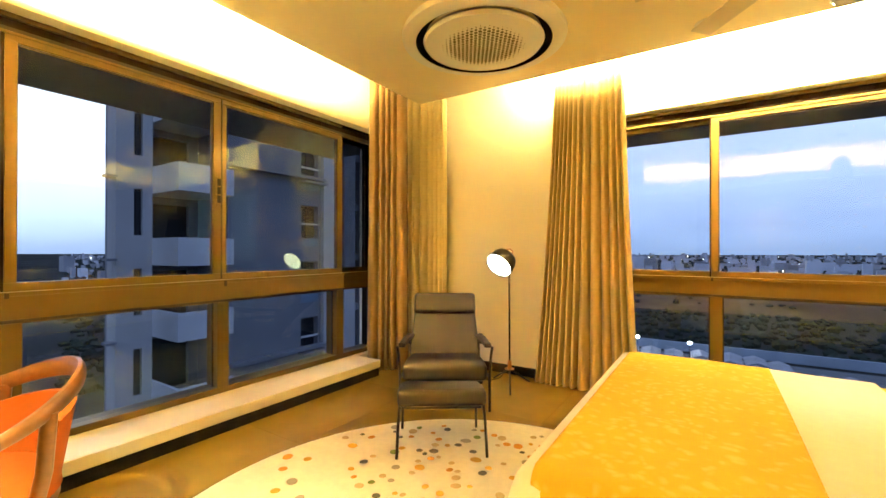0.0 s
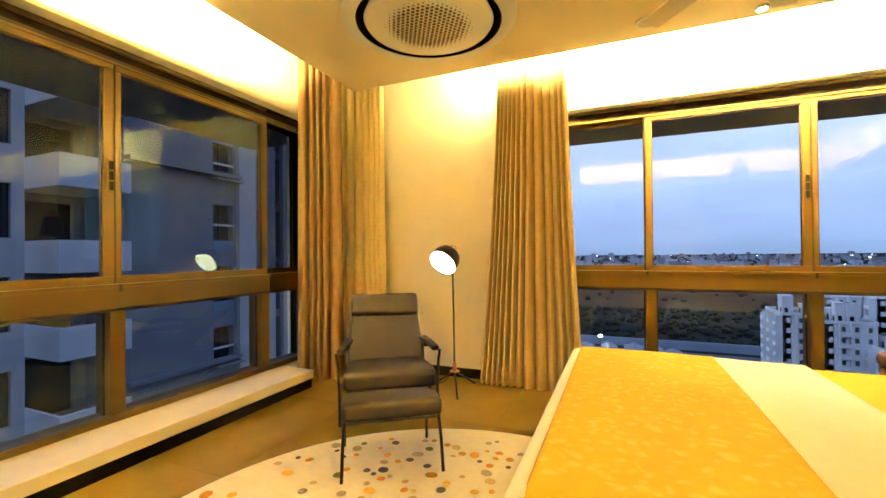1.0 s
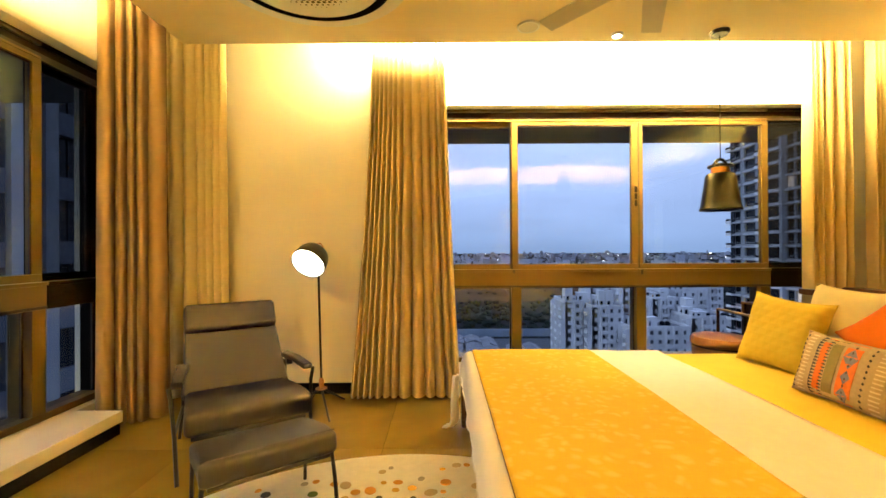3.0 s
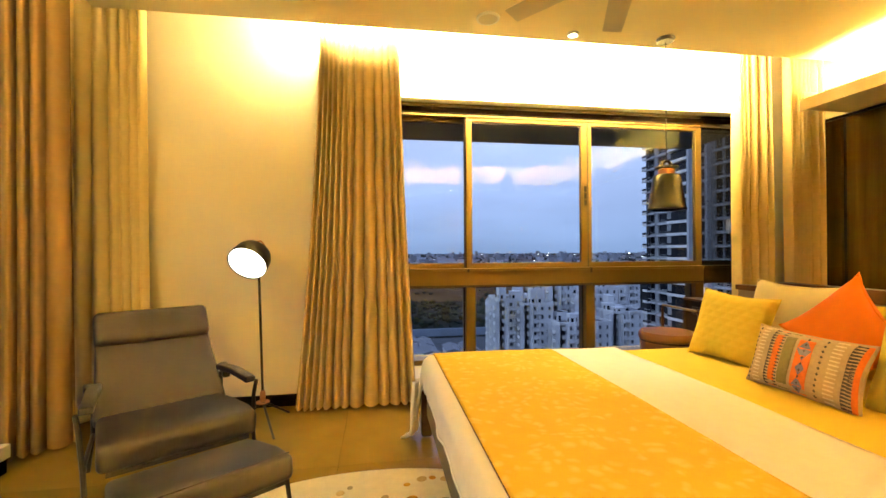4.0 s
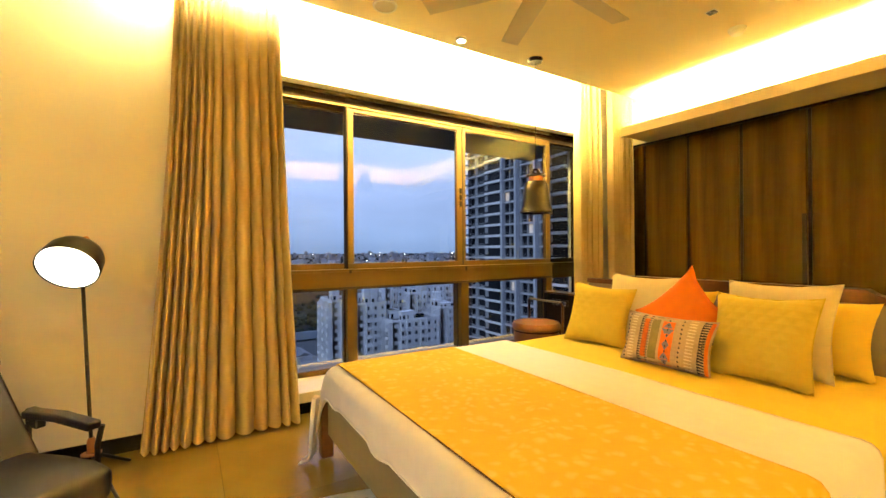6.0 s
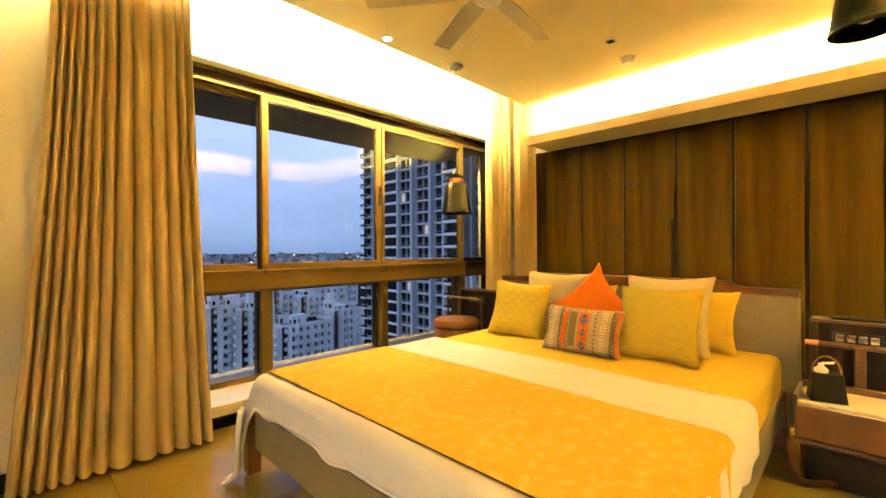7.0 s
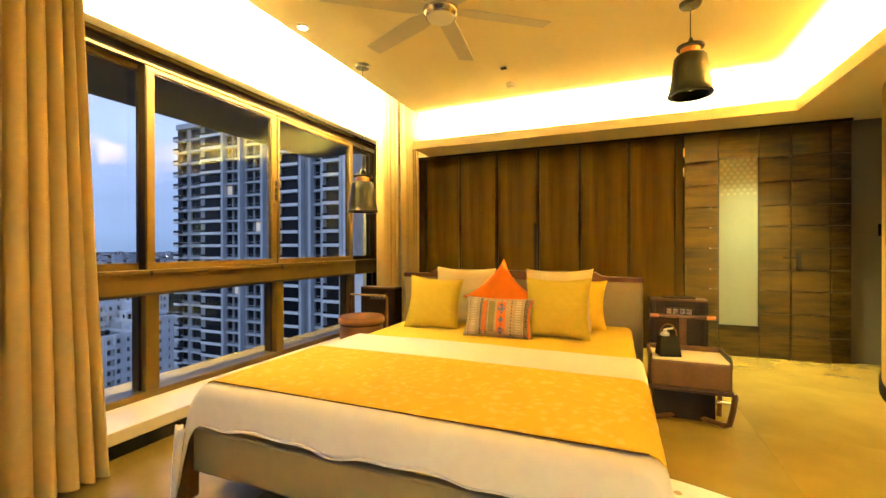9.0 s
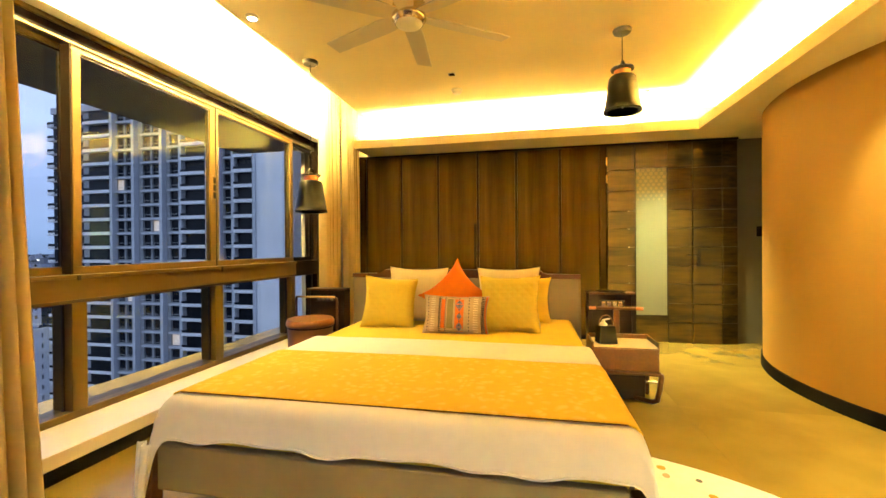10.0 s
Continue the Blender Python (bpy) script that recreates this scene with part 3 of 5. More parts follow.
    for k in range(0, pleats, 2):
        p = d * ((k + 0.5) / pleats * 2 - 1) * half
        part("glider", bm_box(p.x - 0.008, p.x + 0.008, p.y - 0.008, p.y + 0.008, top - 0.02, top + 0.006), WHITE, c)
    return c


curtain("curtain", (-1.20, 4.12), (-0.60, 4.12), 3.1, 13, CURTAIN, "tall pleated taupe linen curtain beside the window", 0.055, 0.16, seed=3, sharp=0.6, skew=-0.035)
curtain("curtain", (-2.985, 3.53), (-2.66, 3.76), 3.1, 5, CURTAIN_SHADED, "pleated linen curtain at the window corner, darkened for its shade", 0.045, 0.015, seed=5)
curtain("curtain", (-3.03, 4.13), (-2.42, 4.13), 3.1, 8, SHEER, "pale linen curtain in the corner behind the armchair", 0.035, 0.03, seed=8)
curtain("curtain", (2.54, 4.30), (2.92, 4.30), 3.1, 6, CURTAIN, "pleated taupe linen curtain beside the bed window", 0.055, 0.0, bottom=0.166, seed=11)
curtain("curtain", (3.05, 4.26), (3.46, 4.26), 3.1, 8, CURTAIN, "pleated taupe linen curtain beside the wardrobe", 0.062, 0.0, seed=13)

# ---- ceiling things ----
ac = empty("air_conditioner", pose(-1.40, 3.06, CEIL), label="round white ceiling cassette with a perforated grille", category="air conditioner")
part("casing", bm_lathe([(0.40, -0.002), (0.525, -0.002), (0.54, -0.03), (0.535, -0.055), (0.50, -0.07), (0.447, -0.072), (0.447, -0.004), (0.40, -0.003)], 64), WHITE, ac, smooth=True)
part("air_slot", bm_lathe([(0.38, -0.005), (0.446, -0.005), (0.446, -0.07), (0.443, -0.07), (0.443, -0.012), (0.38, -0.012)], 64), BLACK, ac, "black circular air slot")
part("cover", bm_lathe([(0.0, -0.006), (0.36, -0.02), (0.398, -0.06), (0.385, -0.082), (0.2, -0.090), (0.0, -0.092)], 64), WHITE, ac, smooth=True)
# perforations are thin plates coloured as the shade inside the holes
hole_bm = bmesh.new()
for i in range(-10, 11):
    for j in range(-10, 11):
        x, y = 0.031 * (i + 0.5 * (j % 2)), 0.027 * j
        r = math.hypot(x, y)
        if r < 0.275:
            s = 0.0118 if r < 0.2 else 0.0118 * (0.275 - r) / 0.075 + 0.002
            m = Matrix.Translation((x, y, -0.0925 + 0.012 * (r / 0.4) ** 2 - 0.0015)) @ Matrix.Diagonal((s, s, 0.001, 1))
            vs = [hole_bm.verts.new(m @ Vector((math.cos(a * math.pi / 3), math.sin(a * math.pi / 3), zz))) for zz in (-1, 1) for a in range(6)]
            hole_bm.faces.new(vs[5::-1])
            hole_bm.faces.new(vs[6:])
            for a in range(6):
                hole_bm.faces.new((vs[a], vs[(a + 1) % 6], vs[6 + (a + 1) % 6], vs[6 + a]))
part("perforated_grille", hole_bm, mat("grille_shadow", (0.10, 0.08, 0.05), 0.8), ac, "perforated intake grille")["kind"] = "stuff"

ac.scale = (1.13, 1.13, 1.0)

fan = empty("ceiling_fan", pose(0.386, 2.60, CEIL), label="six-blade ceiling fan with a chrome motor and lamp cap", category="fan")
CHROME = mat("brushed_nickel", (0.62, 0.56, 0.46), 0.22, metal=1.0, var=0.05)
BLADE = mat("fan_blade", (0.62, 0.56, 0.44), 0.5, var=0.04)
part("canopy", bm_lathe([(0, 0), (0.065, 0), (0.06, -0.03), (0.02, -0.06), (0, -0.06)], 32), CHROME, fan, smooth=True)
part("downrod", bm_rod((0, 0, -0.05), (0, 0, -0.29), 0.014), CHROME, fan)
part("motor", bm_lathe([(0, -0.255), (0.07, -0.255), (0.096, -0.27), (0.098, -0.335), (0.101, -0.341), (0.101, -0.36), (0.083, -0.385), (0, -0.385)], 40), CHROME, fan, smooth=True)
part("cap", bm_lathe([(0.081, -0.384), (0.074, -0.393), (0.04, -0.403), (0, -0.405)], 32), WHITE, fan, "white domed cap", smooth=True)
for k in range(6):
    bm = bmesh.new()
    vs = [(0.09, -0.05), (0.2, -0.062), (0.665, -0.062), (0.67, 0.05), (0.2, 0.058), (0.09, 0.04)]
    lo = [bm.verts.new((x, y, -0.006)) for x, y in vs]
    hi = [bm.verts.new((x, y, 0.0)) for x, y in vs]
    bm.faces.new(lo[::-1])
    bm.faces.new(hi)
    for q in range(6):
        bm.faces.new((lo[q], lo[(q + 1) % 6], hi[(q + 1) % 6], hi[q]))
    bmesh.ops.transform(bm, matrix=Matrix.Rotation(radians(7 + 60 * k), 4, "Z") @ Matrix.Translation((0, 0, -0.335)) @ Matrix.Rotation(radians(11), 4, "X"), verts=bm.verts)
    part("blade", bm, BLADE, fan)


def pendant(x, y, bottom, label):
    p = empty("pendant_lamp", pose(x, y, CEIL), label=label, category="lamp", group="bedside pendants")
    b = bottom - CEIL
    part("ceiling_rose", bm_lathe([(0, 0), (0.07, 0), (0.07, -0.012), (0.06, -0.028), (0, -0.03)], 32), DARKMETAL, p, smooth=True)
    part("cord", bm_rod((0, 0, -0.02), (0, 0, b + 0.40), 0.0035, n=6), DARKMETAL, p)
    part("shade", bm_lathe([(0.118, 0.0), (0.141, 0.0), (0.144, 0.012), (0.138, 0.02), (0.131, 0.06), (0.110, 0.2), (0.102, 0.262), (0.088, 0.28), (0.06, 0.285), (0.06, 0.278), (0.083, 0.272), (0.096, 0.255), (0.104, 0.2), (0.125, 0.06), (0.118, 0.0)], 48, at=(0, 0, b)), DARKGREEN, p, "dark green enamel bell shade", smooth=True)
    part("neck", bm_lathe([(0.0, 0.278), (0.062, 0.278), (0.062, 0.325), (0.05, 0.33), (0, 0.33)], 32, at=(0, 0, b)), COPPER, p, "copper neck", smooth=True)
    part("collar", bm_lathe([(0.0, 0.328), (0.085, 0.328), (0.088, 0.336), (0.085, 0.344), (0, 0.344)], 32, at=(0, 0, b)), DARKMETAL, p, smooth=True)
    arch = [(0.042 * math.cos(a), 0, b + 0.34 + 0.05 * math.sin(a)) for a in np.linspace(0, math.pi, 13)]
    part("yoke", bm_tube(arch, 0.012), DARKMETAL, p, smooth=True)
    part("lamp_holder", bm_rod((0, 0, b + 0.12), (0, 0, b + 0.275), 0.025), WHITE, p)
    part("rivet", bm_rod((-0.055, 0, b + 0.352), (0.055, 0, b + 0.352), 0.012), DARKMETAL, p)
    part("bulb", bm_lathe([(0, 0.03), (0.03, 0.045), (0.035, 0.07), (0.025, 0.1), (0.014, 0.125), (0, 0.125)], 20, at=(0, 0, b)), WHITE, p, smooth=True)
    return p


DARKGREEN = mat("dark_green_enamel", (0.0025, 0.0032, 0.0016), 0.33, var=0.15, scale=10, spec=0.14)
pendant(1.50, 3.862, 1.512, "dark green bell pendant hanging low beside the bed")
pendant(1.53, 1.20, 2.235, "dark green bell pendant on a short cord over the nightstand")

disc = empty("ceiling_speaker", pose(0.02, 3.77, CEIL), label="flat round cream ceiling speaker", category="speaker")
part("rim", bm_lathe([(0.07, 0), (0.085, 0), (0.083, -0.012), (0.07, -0.014)], 32), WHITE, disc, smooth=True)
part("grille", bm_lathe([(0, -0.006), (0.07, -0.006), (0.07, -0.011), (0, -0.013)], 32), BLADE, disc, smooth=True)
smoke = empty("smoke_detector", pose(2.47, 2.68, CEIL), label="white smoke detector on the ceiling", category="detector")
part("base", bm_lathe([(0, 0), (0.062, 0), (0.06, -0.015), (0, -0.015)], 32), WHITE, smoke, smooth=True)
part("dome", bm_lathe([(0.05, -0.014), (0.052, -0.03), (0.035, -0.048), (0, -0.05)], 32), WHITE, smoke, smooth=True)
for x, y in ((2.06, 2.66), (2.96, 0.66)):
    dl = empty("downlight", pose(x, y, CEIL), label="small square black recessed downlight, switched off", category="downlight", group="square downlights")
    part("trim_ring", bm_box(-0.035, 0.035, -0.035, 0.035, -0.004, 0.0), WHITE, dl)
    part("well", bm_box(-0.028, 0.028, -0.028, 0.028, -0.006, -0.004), BLACK, dl)
sp = empty("spot_lamp", pose(0.73, 3.89, CEIL), label="small lit ceiling spot beside the window", category="spot")
part("housing", bm_lathe([(0.03, 0), (0.045, 0), (0.045, -0.02), (0.03, -0.02)], 24), WHITE, sp, smooth=True)
part("lens", bm_lathe([(0, -0.012), (0.03, -0.012), (0.03, -0.016), (0, -0.017)], 24), glow("spot_glow", (1, 0.85, 0.55), 60), sp, "glowing spot lens")
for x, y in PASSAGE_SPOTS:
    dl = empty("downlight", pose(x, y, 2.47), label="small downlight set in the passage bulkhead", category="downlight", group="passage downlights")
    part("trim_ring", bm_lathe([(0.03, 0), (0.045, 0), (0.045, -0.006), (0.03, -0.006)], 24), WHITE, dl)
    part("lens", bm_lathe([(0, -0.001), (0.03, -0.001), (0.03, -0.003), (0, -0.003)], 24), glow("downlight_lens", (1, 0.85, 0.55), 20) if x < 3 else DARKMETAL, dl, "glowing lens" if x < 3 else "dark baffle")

# ---- rug ----
rug = empty("rug", pose(-0.80, 1.74, 0), label="round cream rug with scattered coloured dots", category="rug")
part("ground_weave", bm_lathe([(0, 0.001), (1.40, 0.001), (1.415, 0.006), (1.41, 0.011), (1.39, 0.013), (0, 0.013)], 96), RUG, rug, smooth=True)
DOTS = [mat("dot_" + n, c, 0.95, var=0.12, scale=40, bump=0.3, bump_scale=300) for n, c in (
    ("yellow", (0.62, 0.36, 0.05)), ("amber", (0.60, 0.27, 0.04)), ("grey", (0.10, 0.10, 0.09)), ("green", (0.16, 0.22, 0.04)), ("beige", (0.55, 0.42, 0.24)), ("stone", (0.40, 0.36, 0.30)))]
dot_rnd = random.Random(7)
dot_meshes = []
for mtl in DOTS:
    dot_meshes.append(mesh_of("dot", bm_lathe([(1.0, 0.0), (1.0, 0.6), (0.9, 1.0), (0.0, 1.1)], 18), mtl))
placed = []
tries = 0
while len(placed) < 296 and tries < 6000:
    tries += 1
    a, rr = dot_rnd.uniform(0, 2 * math.pi), 1.33 * math.sqrt(dot_rnd.random())
    s = dot_rnd.choice((0.015, 0.018, 0.021, 0.024, 0.029))
    x, y = rr * math.cos(a), rr * math.sin(a)
    # the dots thin out towards the west side of the rug
    if x < -0.75 and dot_rnd.random() < 0.75 and y < 0.4:
        continue
    if all((x - p) ** 2 + (y - q) ** 2 > (s + w + 0.012) ** 2 for p, q, w in placed):
        placed.append((x, y, s))
        k = dot_rnd.choices(range(6), (30, 24, 12, 8, 18, 8))[0]
        d = new("dot", dot_meshes[k])
        d.parent = rug
        d.matrix_basis = pose(x, y, 0.0115, 0, 0, dot_rnd.uniform(0, 180)) @ Matrix.Diagonal((s * dot_rnd.uniform(1, 1.25), s, 0.004, 1))

# ---- bed ----
BX0, BX1, BY0, BY1, BZ = -0.47, 1.88, 1.53, 3.46, 0.55
bed = empty("bed", pose(0, 0, 0), label="upholstered double bed with a walnut-capped headboard", category="bed")
part("foot_rail", bm_box(BX0 + 0.0, BX0 + 0.05, BY0 + 0.05, BY1 + 0.045, 0.14, 0.345, 0.012), BEDFRAME, bed, "taupe upholstered foot rail")
part("side_rail", bm_box(BX0 + 0.07, 1.9, BY0 + 0.02, BY0 + 0.07, 0.14, 0.335, 0.012), BEDFRAME, bed)
part("side_rail", bm_box(BX0 + 0.05, 1.9, BY1 - 0.01, BY1 + 0.04, 0.14, 0.335, 0.012), BEDFRAME, bed)
part("slat_base", bm_box(BX0 + 0.07, 1.9, BY0 + 0.07, BY1 - 0.01, 0.27, 0.30), WALNUT, bed)
for x, y in ((BX0 - 0.0, BY1 + 0.075), (BX0 + 0.02, BY0 + 0.005), (1.86, BY0 + 0.04), (1.86, BY1 - 0.04)):
    part("leg", bm_box(x - 0.035, x + 0.035, y - 0.04, y + 0.04, 0.013 if x < 1 else 0.0, 0.335, 0.012), WALNUT, bed, "walnut leg")
part("headboard", bm_box(1.92, 1.99, 1.475, 3.655, 0.10, 0.905, 0.03, 4), BEDFRAME, bed, "taupe upholstered headboard", smooth=True)
bm = bmesh.new()
prof = [(1.48, 0.895), (1.48, 0.932), (1.76, 0.935), (1.80, 0.945), (1.84, 0.972), (3.31, 0.972), (3.35, 0.945), (3.39, 0.935), (3.65, 0.932), (3.65, 0.895)]
fr = [bm.verts.new((1.912, y, z)) for y, z in prof]
bk = [bm.verts.new((1.998, y, z)) for y, z in prof]
bm.faces.new(fr)
bm.faces.new(bk[::-1])
for i in range(len(prof)):
    bm.faces.new((fr[i], bk[i], bk[(i + 1) % len(prof)], fr[(i + 1) % len(prof)]))
part("headboard_cap", bm, WALNUT, bed, "stepped walnut cap rail")
for y in (1.56, 3.56):
    part("headboard_post", bm_box(1.94, 1.98, y - 0.03, y + 0.03, 0, 0.2), WALNUT, bed)
mattress = tagged(part("mattress", bm_box(BX0 + 0.04, 1.905, BY0 + 0.03, BY1 - 0.03, 0.30, BZ - 0.012, 0.05, 4), YELLOW_SHEET, None, smooth=True), label="mattress with a fitted yellow sheet", category="mattress")


for z in (0.33, BZ - 0.045):
    part("piping", bm_tube([(BX0 + 0.046, BY0 + 0.09, z), (BX0 + 0.038, BY0 + 1.0, z), (BX0 + 0.046, BY1 - 0.09, z)], 0.005, 6), YELLOW_SHEET, mattress, "piped mattress edge")


def cloth(name, x0, x1, z_top, drop_foot, drop_side, material, label, wave=0.012, seed=1, tail=0.0, edge=0.05, thick=0.008, flat=False):
    """A cloth laid over the bed: flat on top, rolled over the edges and hanging; a tail makes the foot corner hang lower."""
    rnd = random.Random(seed)
    ph = [rnd.uniform(0, 6) for _ in range(8)]

    def roll(s):
        """Arc length past the edge to (outward, down)."""
        if s <= 0:
            return s, 0.0
        q = edge * math.pi / 2
        if s < q:
            return edge * math.sin(s / edge), edge * (1 - math.cos(s / edge))
        return edge + 0.02 * (s - q), edge + (s - q)

    us = []
    foot = drop_foot + 0.03
    lx = x1 - (x0 + (edge if drop_foot else 0))
    if drop_foot:
        us += [foot * (1 - i / 10) for i in range(10)]
    us += [-lx * i / 46 for i in range(47)]
    ly = (BY1 - edge) - (BY0 + edge)
    side = drop_side + 0.03
    vs = [-(side) * (1 - i / 9) for i in range(9)] + [ly * i / 50 for i in range(51)] + [ly + side * (i + 1) / 9 for i in range(9)]
    bm = bmesh.new()
    tops, lows = [], []
    for u in us:
        ox, dx = roll(u)
        x = (x0 + (edge if drop_foot else 0)) - ox
        line_t, line_l = [], []
        for v in vs:
            if v < 0:
                oy, dy = roll(-v)
                y = BY0 + edge - oy
            elif v > ly:
                oy, dy = roll(v - ly)
                y = BY1 - edge + oy
            else:
                y, dy = BY0 + edge + v, 0.0
            px, py = x, y
            hang = max(dx, dy)
            if dx > 0 and dy > 0:
                hang = max(dx, dy) + tail * min(dx, dy) / max(drop_foot, 0.01)
                px -= 0.05 * min(dx, dy) / max(drop_side, 0.01)
                py += (0.05 if v > ly else -0.05) * min(dx, dy) / max(drop_side, 0.01)
            hem = min(1.0, hang / 0.15)
            rip = wave * hem * (math.sin(9 * (y if dx > dy else x) + ph[0]) + 0.6 * math.sin(23 * (y if dx > dy else x) + ph[1]))
            z = z_top - hang + (rip * 0.9 if hang > 0.08 else 0)
            if dx > dy and dx > 0.02:
                px -= abs(rip) * 0.6
            elif dy > 0.02:
                py += abs(rip) * 0.6 * (1 if v > ly else -1)
            if hang == 0:
                z += 0.003 * math.sin(5 * x + ph[2]) * math.sin(4 * y + ph[3]) + 0.0015 * math.sin(17 * x + ph[4]) * math.sin(13 * y + ph[5])
            line_t.append(bm.verts.new((px, py, z)))
        tops.append(line_t)
    for p, q in zip(tops, tops[1:]):
        for k in range(len(vs) - 1):
            bm.faces.new((p[k], q[k], q[k + 1], p[k + 1]))
    bmesh.ops.recalc_face_normals(bm, faces=bm.faces)
    if sum(f.normal.z for f in bm.faces) < 0:
        bmesh.ops.reverse_faces(bm, faces=bm.faces)
    hem_line = [v.co.copy() for v in tops[0]] if drop_foot else []
    ob = tagged(part(name, bm, material, None, smooth=True), label=label, category=name.replace("_", " "))
    if hem_line:
        part("hem", bm_tube(hem_line, 0.0045, 6), material, ob, "stitched hem", smooth=True)
    so = ob.modifiers.new("thickness", "SOLIDIFY")
    so.thickness, so.offset = thick, -1
    return ob


cloth("bedspread", BX0 - 0.03, 0.78, BZ + 0.006, 0.165, 0.20, SHEET, "off-white cotton bedspread hanging over the bed's foot", 0.011, 2, tail=0.30)
cloth("bed_runner", BX0 + 0.035, 0.33, BZ + 0.016, 0.0, 0.24, YELLOW, "mottled golden-yellow bed runner across the bed", 0.008, 4)
def cloth_tail(x, y):
    """The gathered corner of the bedspread: a folded strip that falls beside the leg and spreads on the floor."""
    bm = bmesh.new()
    rows_t = []
    for i in range(23):
        v = i / 22
        z = 0.375 - 0.36 * min(1.0, v / 0.86)
        run = 0.07 * max(0.0, (v - 0.72) / 0.28) ** 1.3           # the end trails towards the room
        width = 0.085 - 0.035 * v + 0.10 * max(0.0, v - 0.8)
        line = []
        for k in range(17):
            u = k / 16 - 0.5
            fold = 0.016 * math.sin(2 * math.pi * (1.7 * u + 0.3 * v)) * (1 - 0.3 * v)
            line.append(bm.verts.new((x - run + fold + 0.05 * u - 0.01 * math.sin(3 * v), y + u * width + 0.035 * v, z + 0.012 * abs(math.sin(9 * u)) * (v > 0.86))))
        rows_t.append(line)
    for p, q in zip(rows_t, rows_t[1:]):
        for k in range(16):
            bm.faces.new((p[k], p[k + 1], q[k + 1], q[k]))
    ob = part("corner_tail", bm, SHEET, bpy.data.objects["bedspread"], "gathered corner trailing on the floor", smooth=True)
    so = ob.modifiers.new("thickness", "SOLIDIFY")
    so.thickness = 0.005


cloth_tail(BX0 - 0.066, BY1 + 0.030)
piping = bm_tube([(BX0 + 0.035, BY0 + 0.05 + (BY1 - BY0 - 0.1) * i / 30, BZ + 0.012) for i in range(31)], 0.003, 6)
part("piping", piping, WALNUT, bpy.data.objects["bed_runner"], "brown piped edge")


# ---- cushions ----
def cushion_point(u, v, w, h, t, side, pinch=0.10):
    """A point of a plump cushion: u, v in -1..1 across its face."""
    pin = 1 - pinch * (1 - abs(u) ** 2) * abs(v) ** 3 * 0.9
    pin2 = 1 - pinch * (1 - abs(v) ** 2) * abs(u) ** 3 * 0.9
    x = u * w / 2 * pin2
    z = v * h / 2 * pin
    d = max(0.0, (1 - u ** 4)) ** 0.55 * max(0.0, (1 - v ** 4)) ** 0.55
    crease = 0.004 * math.sin(11 * u + 5 * v) * (1 - d)
    return Vector((x, side * (t / 2 * d + 0.003) + crease, z))


def bm_cushion(w, h, t, n=22, pinch=0.10):
    bm = bmesh.new()
    for side in (-1, 1):
        g = [[bm.verts.new(cushion_point(-1 + 2 * i / n, -1 + 2 * j / n, w, h, t, side, pinch)) for j in range(n + 1)] for i in range(n + 1)]
        for i in range(n):
            for j in range(n):
                bm.faces.new((g[i][j], g[i + 1][j], g[i + 1][j + 1], g[i][j + 1]))
    bmesh.ops.remove_doubles(bm, verts=bm.verts, dist=0.0065)
    return bm


def cushion(name, m, w, h, t, material, label, piped=True, pinch=0.12):
    c = empty(name, m, label=label, category="cushion", group="cushions on the bed")
    part("cover", bm_cushion(w, h, t, pinch=pinch), material, c, smooth=True)
    if piped:
        loop = [cushion_point(-1 + 2 * i / 16, -1, w, h, t, 0, pinch) for i in range(17)] + [cushion_point(1, -1 + 2 * i / 16, w, h, t, 0, pinch) for i in range(1, 17)]
        loop += [cushion_point(1 - 2 * i / 16, 1, w, h, t, 0, pinch) for i in range(1, 17)] + [cushion_point(-1, 1 - 2 * i / 16, w, h, t, 0, pinch) for i in range(1, 17)]
        part("seam", bm_tube(loop, 0.004, 6), material, c, smooth=True)
    return c


def quilted(name, color):
    m = mat(name, color, 0.85, var=0.06, scale=20, spec=0.15)
    nt = m.node_tree
    tc = nt.nodes.new("ShaderNodeTexCoord")
    hs = []
    for ang in (45, -45):
        mp = nt.nodes.new("ShaderNodeMapping")
        mp.inputs["Rotation"].default_value = (0, radians(ang), 0)
        wv = nt.nodes.new("ShaderNodeTexWave")
        wv.inputs["Scale"].default_value = 6.0
        nt.links.new(tc.outputs["Object"], mp.inputs["Vector"])
        nt.links.new(mp.outputs["Vector"], wv.inputs["Vector"])
        hs.append(wv)
    mx = nt.nodes.new("ShaderNodeMath")
    mx.operation = "MINIMUM"
    nt.links.new(hs[0].outputs["Fac"], mx.inputs[0])
    nt.links.new(hs[1].outputs["Fac"], mx.inputs[1])
    bp = nt.nodes.new("ShaderNodeBump")
    bp.inputs["Strength"].default_value, bp.inputs["Distance"].default_value = 0.22, 0.01
    nt.links.new(mx.outputs[0], bp.inputs["Height"])
    nt.links.new(bp.outputs["Normal"], nt.nodes["Principled BSDF"].inputs["Normal"])
    return m


MUSTARD = quilted("mustard_quilt", (0.54, 0.425, 0.05))
CREAM = mat("cream_cushion", (0.64, 0.545, 0.27), 0.85, var=0.05, scale=20, bump=0.15, bump_scale=300)
LEMON = mat("yellow_pillowcase", (0.80, 0.59, 0.045), 0.8, var=0.05, scale=12)


def towards(x, y, half, tilt, yaw=0.0, spin=0.0):
    return pose(x, y, BZ - 0.018) @ pose(0, 0, 0, 0, tilt, 0) @ pose(0, 0, half, 0, 0, -90 + yaw) @ pose(0, 0, 0, 0, spin, 0)


